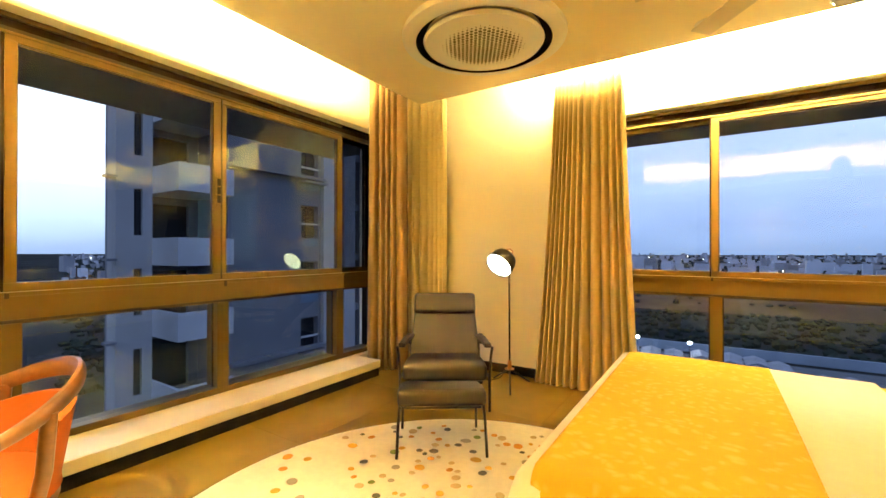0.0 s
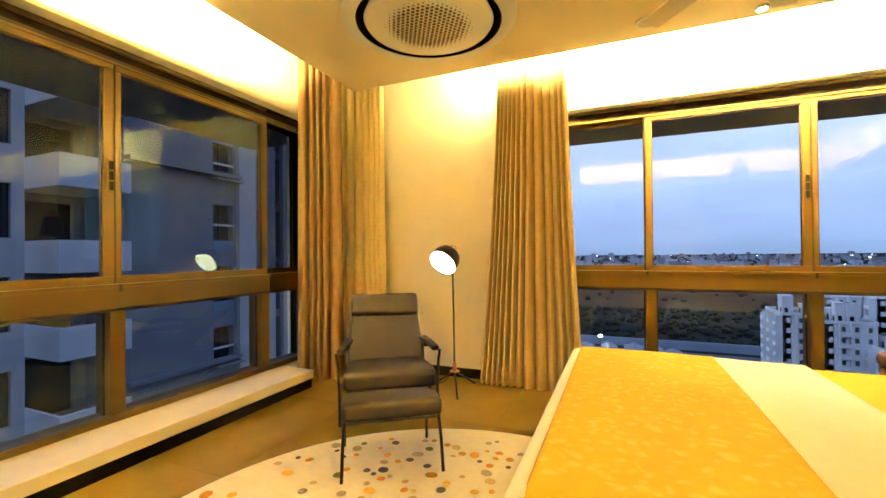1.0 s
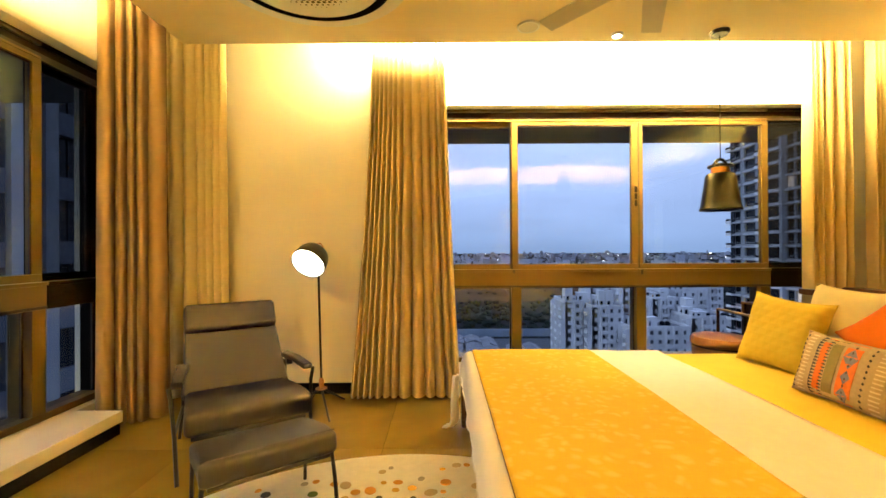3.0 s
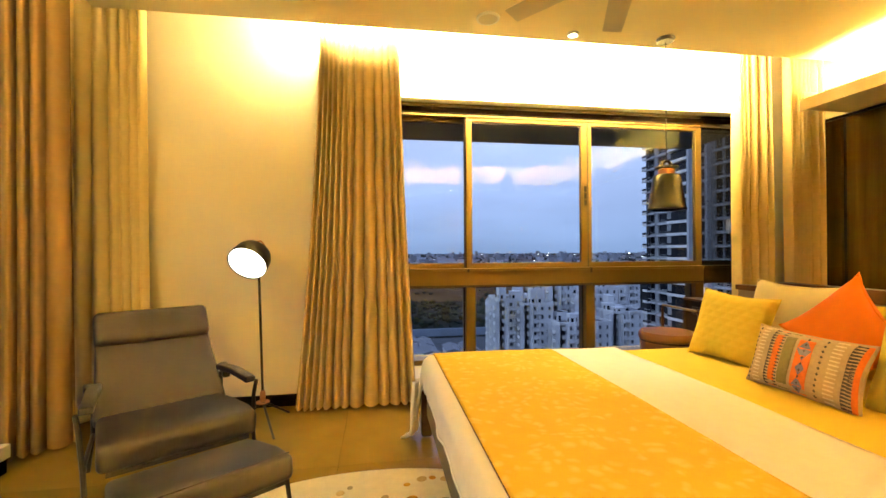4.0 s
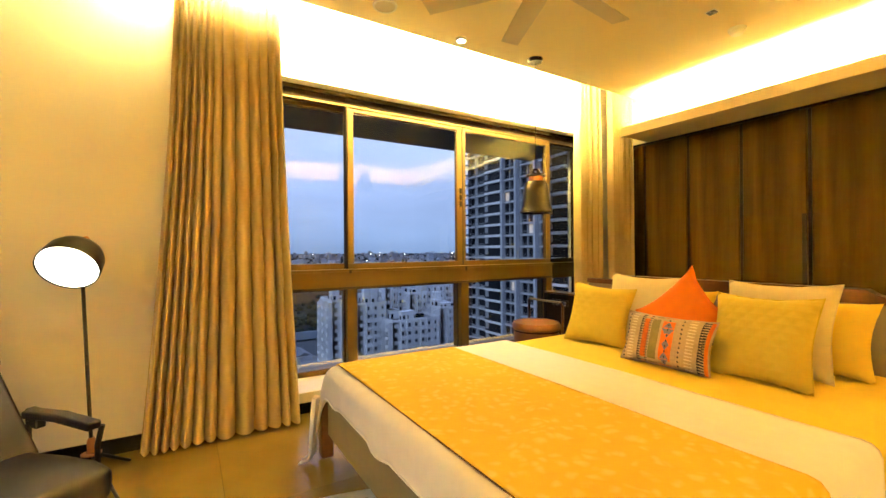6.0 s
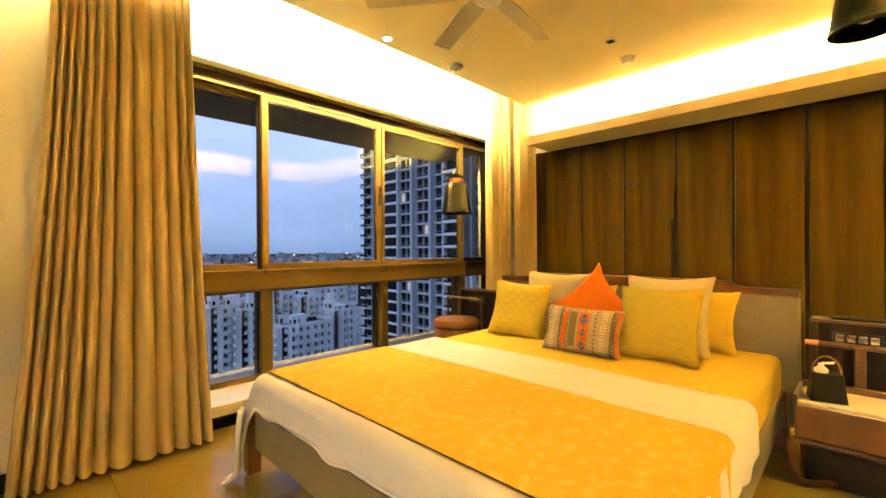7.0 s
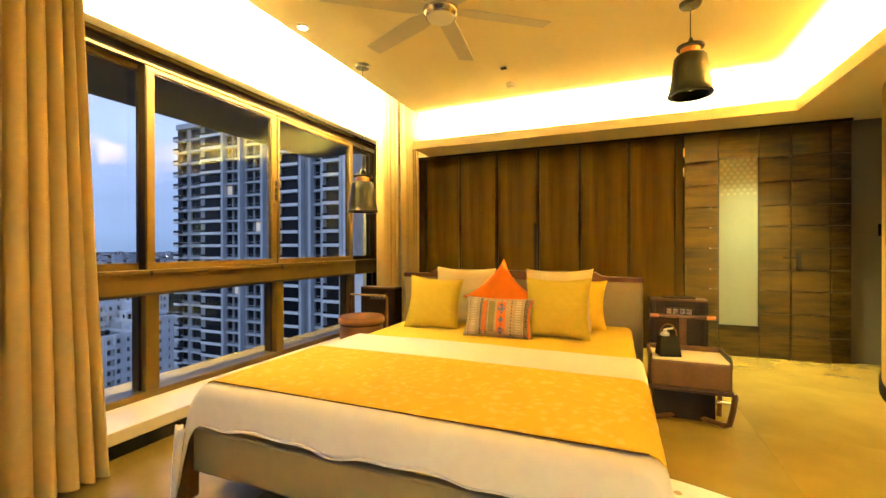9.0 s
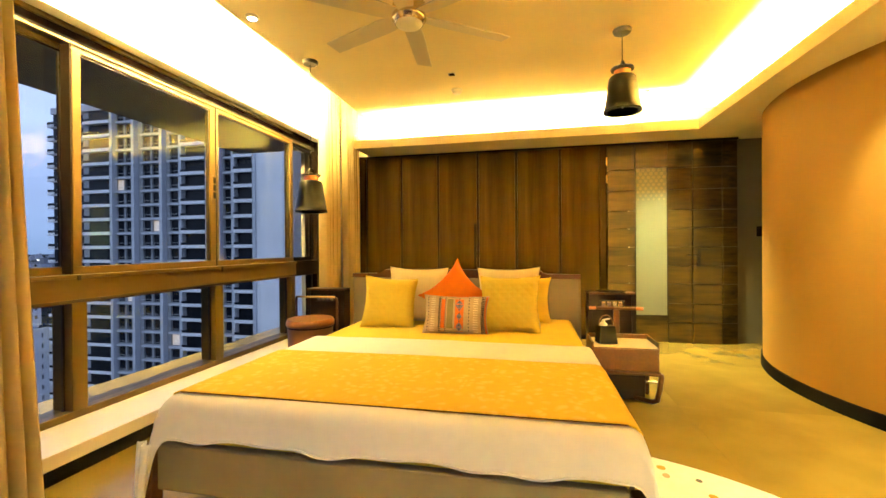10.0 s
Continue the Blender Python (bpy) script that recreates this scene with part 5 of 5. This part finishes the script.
# ---- outside ----
GROUND = mat("dusk_ground", (0.028, 0.029, 0.028), 0.95, var=0.5, scale=0.02, spec=0.0)
CONC = mat("pale_render", (0.70, 0.71, 0.73), 0.85, var=0.08, scale=0.4)
# pale render darkened: the west block's shade is put into the colour
BALC = mat("west_pale_render_shaded", (0.27, 0.29, 0.33), 0.85, var=0.1, scale=0.4)
MIDRISE = mat("weathered_render", (0.62, 0.63, 0.65), 0.85, var=0.25, scale=0.15)
CONC2 = mat("grey_render", (0.46, 0.48, 0.52), 0.85, var=0.10, scale=0.4)
# west block colours are darkened for its shaded side, panels and piers less so
WESTWALL = mat("west_block_shaded_render", (0.088, 0.097, 0.12), 0.85, var=0.12, scale=0.4)
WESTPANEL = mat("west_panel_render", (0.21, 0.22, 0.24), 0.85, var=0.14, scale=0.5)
WESTAPRON = mat("west_apron", (0.07, 0.11, 0.17), 0.6, var=0.1)
CONC3 = mat("dark_grey_cladding", (0.25, 0.265, 0.29), 0.7, var=0.1, scale=0.4)
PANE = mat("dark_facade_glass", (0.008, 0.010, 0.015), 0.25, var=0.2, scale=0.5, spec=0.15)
MIDPANE = mat("grey_facade_glass", (0.10, 0.107, 0.12), 0.4, var=0.3, scale=0.5, spec=0.2)
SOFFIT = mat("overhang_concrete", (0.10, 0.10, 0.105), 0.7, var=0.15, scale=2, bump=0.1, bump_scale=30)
ROOFING = mat("tin_roof", (0.125, 0.13, 0.15), 0.6, var=0.25, scale=0.3)
FOLIAGE = mat("far_foliage", (0.020, 0.026, 0.022), 0.95, var=0.4, scale=0.1, spec=0.0)
LITROOM = glow("lit_room", (1.0, 0.66, 0.30), 0.2)
CITYLIGHT = glow("city_light", (1.0, 0.95, 0.85), 6.0)
GZ = -48.0
structure("ground", bm_box(-9000, 9000, -9000, 9000, GZ - 1, GZ), GROUND, "dark dusk plain with trees and fields reaching the horizon")
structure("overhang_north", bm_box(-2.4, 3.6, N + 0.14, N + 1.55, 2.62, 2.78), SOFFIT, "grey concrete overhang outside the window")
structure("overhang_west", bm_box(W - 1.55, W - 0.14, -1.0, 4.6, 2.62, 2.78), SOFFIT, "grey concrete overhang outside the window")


def quick_boxes(boxes):
    """Many boxes as one bmesh, without operators."""
    bm = bmesh.new()
    for x0, x1, y0, y1, z0, z1 in boxes:
        v = [bm.verts.new((x, y, z)) for z in (z0, z1) for x, y in ((x0, y0), (x1, y0), (x1, y1), (x0, y1))]
        for f in ((3, 2, 1, 0), (4, 5, 6, 7), (0, 1, 5, 4), (1, 2, 6, 5), (2, 3, 7, 6), (3, 0, 4, 7)):
            bm.faces.new([v[k] for k in f])
    return bm


def pierced(house, m, width, z0, storeys, height, columns, wall_mat, depth=0.35, body=8.0, lit=(), pane=None):
    """A storeyed front with real openings. m: local x along the front, y into the building. columns: (x0, x1, sill, head) in each storey."""
    z1 = z0 + storeys * height
    boxes, x = [], 0.0
    for a, b, s, h in sorted(columns):
        boxes.append((x, a, 0, depth, z0, z1))
        for k in range(storeys):
            zz = z0 + k * height
            boxes += [(a, b, 0, depth, zz, zz + s), (a, b, 0, depth, zz + h, zz + height)]
        x = b
    boxes.append((x, width, 0, depth, z0, z1))
    boxes.append((0, width, depth + 0.02, body, z0, z1))
    w = part("wall", quick_boxes(boxes), wall_mat, house)
    w.matrix_basis = m
    for i, (a, b, s, h) in enumerate(sorted(columns)):
        me = mesh_of("window", quick_boxes([(a, b, depth - 0.08, depth - 0.02, s, h), ((a + b) / 2 - 0.04, (a + b) / 2 + 0.04, depth - 0.14, depth - 0.08, s, h)]), pane or PANE)
        me_lit = None
        for k in range(storeys):
            if (i, k) in lit:
                me_lit = me_lit or mesh_of("window", quick_boxes([(a, b, depth - 0.08, depth - 0.02, s, h)]), LITROOM)
            o = new("window", me_lit if (i, k) in lit else me)
            o.parent = house
            o.matrix_basis = m @ pose(0, 0, z0 + k * height)
    return z1


# the neighbouring block west of the room
west = empty("apartment_building", pose(-19.2, 7, GZ), label="pale grey apartment block facing the west window", category="building")
west.matrix_basis = Matrix.Identity(4)
EASTWARD = Matrix(((0, -1, 0, 0), (1, 0, 0, 0), (0, 0, 1, 0), (0, 0, 0, 1)))   # local x runs north, y runs west
SH = 3.17
Z0 = 1.74 - 1.0 - 6 * SH
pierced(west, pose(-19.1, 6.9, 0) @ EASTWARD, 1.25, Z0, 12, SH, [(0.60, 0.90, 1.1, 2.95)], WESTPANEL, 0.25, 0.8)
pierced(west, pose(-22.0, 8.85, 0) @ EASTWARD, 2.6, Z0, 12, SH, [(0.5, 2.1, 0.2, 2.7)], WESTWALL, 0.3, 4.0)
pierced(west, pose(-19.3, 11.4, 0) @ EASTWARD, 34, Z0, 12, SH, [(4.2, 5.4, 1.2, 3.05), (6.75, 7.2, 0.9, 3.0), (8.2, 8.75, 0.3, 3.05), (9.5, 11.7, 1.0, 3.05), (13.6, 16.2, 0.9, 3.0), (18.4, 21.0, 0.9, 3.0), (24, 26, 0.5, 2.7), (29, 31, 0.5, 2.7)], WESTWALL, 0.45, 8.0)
for k in range(12):
    zz = Z0 + k * SH
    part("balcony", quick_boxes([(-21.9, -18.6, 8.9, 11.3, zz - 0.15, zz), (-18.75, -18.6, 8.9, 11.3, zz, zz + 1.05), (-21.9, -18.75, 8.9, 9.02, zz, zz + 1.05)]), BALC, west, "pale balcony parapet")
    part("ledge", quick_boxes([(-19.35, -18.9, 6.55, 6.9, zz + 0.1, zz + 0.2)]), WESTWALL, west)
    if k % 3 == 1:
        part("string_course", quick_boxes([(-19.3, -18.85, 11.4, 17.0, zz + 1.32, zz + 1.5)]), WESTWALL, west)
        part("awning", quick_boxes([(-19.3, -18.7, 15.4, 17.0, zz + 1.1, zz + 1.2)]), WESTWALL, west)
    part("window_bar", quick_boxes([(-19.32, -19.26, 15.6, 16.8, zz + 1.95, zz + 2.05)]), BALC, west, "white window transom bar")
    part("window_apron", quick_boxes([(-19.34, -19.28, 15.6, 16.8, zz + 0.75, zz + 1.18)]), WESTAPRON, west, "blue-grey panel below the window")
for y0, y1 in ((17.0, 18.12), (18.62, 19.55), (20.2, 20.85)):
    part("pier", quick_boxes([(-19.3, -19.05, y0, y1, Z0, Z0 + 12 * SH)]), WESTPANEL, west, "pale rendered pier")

# the tall tower to the north-east
tower_b = empty("tower_block", Matrix.Identity(4), label="tall grey residential tower with stacked white balconies", category="building")
SOUTHWARD = Matrix(((0, 1, 0, 0), (-1, 0, 0, 0), (0, 0, 1, 0), (0, 0, 0, 1)))   # local x runs south, y runs east
TH = 3.1
TZ = GZ
TST = 26
cols = [(1.2, 3.6, 0.7, 2.8), (5.0, 8.6, 0.7, 2.8), (17.8, 19.8, 0.5, 2.85), (20.2, 22.4, 0.5, 2.85), (24.8, 26.9, 0.5, 2.85), (27.3, 29.4, 0.5, 2.85), (31.9, 35.5, 0.5, 2.85), (45.4, 48.6, 0.5, 2.85)]
pierced(tower_b, pose(75, 110.6, 0) @ SOUTHWARD, 59, TZ, TST, TH, cols, CONC3, 0.5, 16, lit={(3, 12), (5, 17), (6, 9), (2, 20)})
for y0, y1, dz in ((100.4, 93.2, 0), (74.7, 68.9, 0), (61.9, 57.6, 0), (110.6, 108.8, 0)):
    for k in range(TST):
        zz = TZ + k * TH
        part("balcony", quick_boxes([(73.6, 75.0, y1, y0, zz - 0.18, zz), (73.6, 73.8, y1, y0, zz, zz + 0.5)]), CONC, tower_b, "white balcony slab")
        part("railing", quick_boxes([(73.62, 73.68, y1, y0, zz + 0.98, zz + 1.05), (73.64, 73.66, y1, y0, zz + 0.42, zz + 0.98)]), PANE, tower_b, "dark glass balcony railing")
    # dark sheet on the wall stands in for the balconies' shaded recess
    part("balcony_shade_sheet", quick_boxes([(74.8, 75.0, y1 + 0.2, y0 - 0.2, TZ, TZ + TST * TH)]), PANE, tower_b)
for k in range(TST):
    zz = TZ + k * TH
    for y1, y0 in ((106.6, 109.4), (101.8, 105.6), (88.0, 92.8), (81.0, 86.0), (75.2, 79.0), (62.2, 65.2)):
        part("floor_band", quick_boxes([(74.55, 75.0, y1, y0, zz - 0.15, zz + 0.25), (74.6, 74.66, y1, y0, zz + 1.0, zz + 1.06)]), CONC2, tower_b, "pale floor band")
for y in (93.0, 87.2, 79.9, 75.0, 68.4, 65.7, 62.2, 57.3):
    part("fin", quick_boxes([(73.8, 75.0, y - 0.35, y + 0.35, TZ, TZ + TST * TH + 1.2)]), CONC2, tower_b, "grey vertical fin")
part("end_wall", quick_boxes([(74.2, 91, 51.0, 57.0, TZ, TZ + TST * TH + 1.5)]), CONC, tower_b, "pale end wall")
part("roof_parapet", quick_boxes([(74.4, 91, 51.5, 110.6, TZ + TST * TH, TZ + TST * TH + 1.4), (79, 88, 64, 72, TZ + TST * TH, TZ + TST * TH + 6), (79, 88, 88, 98, TZ + TST * TH, TZ + TST * TH + 7)]), CONC2, tower_b)

# mid-rise blocks below


def midrise(x0, y0, w, d, top, label, rooms=4):
    """A block with window strips, projecting balcony bays on two faces and a cluttered roof."""
    hb = empty("apartment_block", Matrix.Identity(4), label=label, category="building", group="pale mid-rise blocks")
    st = int((top - GZ) / 3)
    rb = random.Random(int(x0 * 7 + y0))
    zb = top - st * 3
    n = max(2, int(w / 2.6))
    cw = w / n
    kinds = [rb.choice((0.3, 0.45, 0.5, 0.6)) for _ in range(n)]
    cl = [(cw * (i + 0.5) - hw, cw * (i + 0.5) + hw, 1.0, 2.35) for i, hw in enumerate(kinds)]
    pierced(hb, pose(x0, y0, 0), w, zb, st, 3.0, cl, MIDRISE, 0.4, d, pane=MIDPANE)
    n2 = max(2, int(d / 3.0))
    cw2 = d / n2
    cl = [(cw2 * (i + 0.5) - 0.7, cw2 * (i + 0.5) + 0.7, 1.0, 2.3) for i in range(n2)]
    pierced(hb, pose(x0 - 0.02, y0 + d, 0) @ SOUTHWARD, d, zb, st, 3.0, cl, MIDRISE, 0.4, 2.0, pane=MIDPANE)
    # projecting bays: slabs and low parapets storey by storey, with side cheeks
    for i in range(0, n2, 2):
        u, v = y0 + cw2 * i + 0.3, y0 + cw2 * (i + 1) - 0.1
        part("bay", quick_boxes([(x0 - 1.5, x0, u, u + 0.25, zb, top), (x0 - 1.5, x0, v - 0.25, v, zb, top - 1)] + [q for k in range(st) for q in ((x0 - 1.6, x0, u, v, zb + 3 * k - 0.15, zb + 3 * k), (x0 - 1.6, x0 - 1.45, u, v, zb + 3 * k, zb + 3 * k + 0.95))]), MIDRISE, hb, "stacked balcony bay")
    for i in range(1, n, 3):
        u, v = x0 + cw * i + 0.1, x0 + cw * (i + 1) - 0.1
        part("bay", quick_boxes([(u, u + 0.2, y0 - 1.2, y0, zb, top), (v - 0.2, v, y0 - 1.2, y0, zb, top + 0.8)] + [q for k in range(st) for q in ((u, v, y0 - 1.3, y0, zb + 3 * k - 0.15, zb + 3 * k), (u, v, y0 - 1.3, y0 - 1.15, zb + 3 * k, zb + 3 * k + 0.9))]), MIDRISE, hb, "stacked balcony bay")
    part("parapet", quick_boxes([(x0 - 0.2, x0 + w + 0.2, y0 - 0.2, y0 + 0.1, top, top + 0.9), (x0 - 0.2, x0 + 0.1, y0, y0 + d, top, top + 0.9), (x0 + w - 0.1, x0 + w + 0.2, y0, y0 + d, top, top + 0.9), (x0, x0 + w, y0 + d - 0.2, y0 + d, top, top + 0.9)]), MIDRISE, hb)
    part("roof_deck", quick_boxes([(x0 + 0.1, x0 + w - 0.1, y0 + 0.1, y0 + d - 0.1, top, top + 0.06)]), ROOFING, hb, "grey weathered roof deck")
    for _ in range(rooms):
        u, v = rb.uniform(0.05, 0.68), rb.uniform(0.08, 0.6)
        a, b, hh = rb.uniform(2.2, 4.6), rb.uniform(2.2, 4.2), rb.choice((1.6, 2.7, 3.2, 5.4))
        rx, ry = x0 + w * u, y0 + d * v
        part("roof_room", quick_boxes([(rx, rx + a, ry, ry + b, top, top + hh), (rx - 0.15, rx + a + 0.15, ry - 0.15, ry + b + 0.15, top + hh, top + hh + 0.18)]), MIDRISE, hb, "pale stair head and tank room")
        part("roof_opening", quick_boxes([(rx + 0.5, rx + 1.4, ry - 0.06, ry + 0.02, top + 0.2, top + min(2.0, hh - 0.4)), (rx - 0.06, rx + 0.02, ry + 0.7, ry + 1.6, top + 0.3, top + min(1.9, hh - 0.4))]), PANE, hb)
    for _ in range(3):
        tx, ty = x0 + rb.uniform(0.1, 0.85) * w, y0 + rb.uniform(0.1, 0.85) * d
        part("water_tank", bm_lathe([(0, 0), (0.8, 0), (0.8, 1.3), (0.3, 1.6), (0, 1.6)], 12, at=(tx, ty, top)), PANE, hb, "black roof water tank", smooth=True)
    return hb


for x0, y0, w, d, top in ((43.5, 152, 9, 15, -18), (51, 146, 11, 14, -19), (61, 138, 19, 13, -25), (57, 164, 9, 10, -13.5), (67, 158, 8, 10, -13), (75, 152, 8, 14, -17), (82, 140, 15, 14, -22), (84, 160, 15, 16, -15), (96, 172, 18, 14, -12)):
    midrise(x0, y0, w, d, top, "pale concrete mid-rise apartment block with small windows")

# low tin-roofed sheds
shed_rnd = random.Random(3)
for i in range(34):
    x, y = -60 + 9.2 * (i % 12) + shed_rnd.uniform(-1.5, 1.5), 172 + 20 * (i // 12) + shed_rnd.uniform(-3, 3) + 0.12 * (i % 12)
    sh = empty("shed", pose(x, y, GZ, 0, 0, shed_rnd.uniform(-8, 8)), label="low tin-roofed shed in the yard below", category="shed", group="yard sheds")
    hw, hl, hh = shed_rnd.uniform(3, 4), shed_rnd.uniform(6, 9), shed_rnd.uniform(3, 4.5)
    part("wall", quick_boxes([(-hw, hw, -hl, hl, 0, hh)]), CONC2, sh)
    bm = bmesh.new()
    v = [bm.verts.new(p) for p in ((-hw - 0.4, -hl - 0.4, hh), (0, -hl - 0.4, hh + 1.3), (hw + 0.4, -hl - 0.4, hh), (-hw - 0.4, hl + 0.4, hh), (0, hl + 0.4, hh + 1.3), (hw + 0.4, hl + 0.4, hh))]
    for f in ((0, 1, 4, 3), (1, 2, 5, 4), (0, 3, 5, 2), (0, 2, 1), (3, 4, 5)):
        bm.faces.new([v[k] for k in f])
    part("roof", bm, ROOFING, sh, "ridged tin roof")
for x, y in ((-9, 212), (-30, 214), (6, 160)):
    ml = empty("street_lamp", pose(x, y, GZ), label="tall lit flood lamp in the yard", category="lamp", group="yard lamps")
    part("pole", bm_rod((0, 0, 0), (0, 0, 9), 0.15, n=8), DARKMETAL, ml)
    part("lamp_head", bm_lathe([(0, -0.7), (0.7, -0.5), (0.8, 0), (0.5, 0.4), (0, 0.5)], 14, at=(0, 0, 9.3)), glow("flood_lamp", (0.85, 0.93, 1.0), 60), ml, "glowing flood lamp")

# the brown building plot beyond the yard
structure("field", bm_box(-190, 230, 395, 640, GZ, GZ + 0.25), mat("bare_earth", (0.105, 0.062, 0.036), 0.95, var=0.45, scale=0.03, spec=0.0), "bare brown earth of a cleared plot", category="field")
structure("yard", bm_box(-150, 80, 165, 232, GZ, GZ + 0.12), mat("yard_concrete", (0.055, 0.06, 0.068), 0.9, var=0.3, scale=0.05), "grey concrete yard round the sheds", category="yard")
structure("boundary_wall", bm_box(-150, 90, 238, 239, GZ, GZ + 4.2), mat("blue_hoarding", (0.17, 0.215, 0.28), 0.7, var=0.2, scale=0.1), "pale blue sheet hoarding along the yard", category="wall")
# distance haze is put into the town's blue-grey base colour
TOWNWALL = mat("far_town_hazed_walls", (0.27, 0.29, 0.34), 0.9, var=0.15, scale=0.01)
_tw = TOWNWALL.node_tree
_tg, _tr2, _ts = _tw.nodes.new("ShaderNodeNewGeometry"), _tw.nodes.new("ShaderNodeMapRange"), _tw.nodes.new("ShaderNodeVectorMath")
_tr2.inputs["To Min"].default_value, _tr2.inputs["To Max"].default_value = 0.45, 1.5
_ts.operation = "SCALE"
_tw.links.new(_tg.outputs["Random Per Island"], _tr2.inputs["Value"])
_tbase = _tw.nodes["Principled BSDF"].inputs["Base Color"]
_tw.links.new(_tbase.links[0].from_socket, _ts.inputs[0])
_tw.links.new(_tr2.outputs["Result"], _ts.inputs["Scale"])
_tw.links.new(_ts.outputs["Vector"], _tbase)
# far town, woods and lights
far = random.Random(21)
boxes = []
for i in range(2600):
    dist = 800 + 3600 * far.random() ** 1.2
    az = radians(far.uniform(-75, 62))
    x, y = dist * math.sin(az), dist * math.cos(az)
    s = far.uniform(3, 9) * far.choice((1, 1, 1, 2))
    hgt = far.choice((7, 9, 12, 15, 18)) if far.random() < 0.9 or dist < 700 else far.uniform(22, 36)
    boxes.append((x - s, x + s, y - s * 0.6, y + s * 0.6, GZ, GZ + hgt))
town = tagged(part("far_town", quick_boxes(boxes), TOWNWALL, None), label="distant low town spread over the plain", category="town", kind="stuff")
bm = bmesh.new()
for i in range(13000):
    dist = 190 + 2600 * far.random() ** 1.8
    az = radians(far.uniform(-75, 60))
    x, y = dist * math.sin(az), dist * math.cos(az)
    r = far.uniform(1.3, 3.6) * (1.0 if dist < 900 else 1.5)
    if (390 < y < 645 and -195 < x < 235 and far.random() < 0.93) or (160 < y < 242 and -155 < x < 95):
        continue
    hgt = r * far.uniform(0.9, 1.5)
    top = bm.verts.new((x + far.uniform(-1, 1), y, GZ + hgt))
    k0 = far.uniform(0, 6)
    ring = [bm.verts.new((x + r * far.uniform(0.7, 1.1) * math.cos(k0 + k), y + r * far.uniform(0.7, 1.1) * math.sin(k0 + k), GZ + hgt * far.uniform(0.35, 0.7))) for k in range(6)]
    low = [bm.verts.new((v.co.x * 1 + (x - v.co.x) * 0.2, v.co.y + (y - v.co.y) * 0.2, GZ)) for v in ring]
    for k in range(6):
        bm.faces.new((ring[k], ring[(k + 1) % 6], top))
        bm.faces.new((low[k], low[(k + 1) % 6], ring[(k + 1) % 6], ring[k]))
tagged(part("far_trees", bm, FOLIAGE, None), label="dark scattered trees on the plain", category="trees", kind="stuff")
boxes = []
for i in range(110):
    dist = far.uniform(700, 4200)
    az = radians(far.uniform(-75, 60))
    x, y, s = dist * math.sin(az), dist * math.cos(az), 0.0008 * dist * far.uniform(0.5, 1.3)
    z = GZ + far.uniform(6, 16)
    boxes.append((x - s, x + s, y - s, y + s, z, z + 1.2 * s))
tagged(part("city_lights", quick_boxes(boxes), CITYLIGHT, None), label="small bright lamps scattered over the town", category="lights", kind="stuff")
# hills on the horizon: a far plain backdrop whose blue glow paints the haze
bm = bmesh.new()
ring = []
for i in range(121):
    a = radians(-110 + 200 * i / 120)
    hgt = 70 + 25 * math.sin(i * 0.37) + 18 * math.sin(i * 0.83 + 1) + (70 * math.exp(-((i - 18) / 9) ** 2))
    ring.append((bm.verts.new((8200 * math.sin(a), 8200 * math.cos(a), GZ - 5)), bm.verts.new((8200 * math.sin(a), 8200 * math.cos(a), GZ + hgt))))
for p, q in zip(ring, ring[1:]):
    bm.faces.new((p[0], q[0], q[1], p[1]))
structure("backdrop", bm, glow("haze_glow_hills", (0.13, 0.18, 0.29), 0.8), "glowing backdrop of hills painted in haze blue")
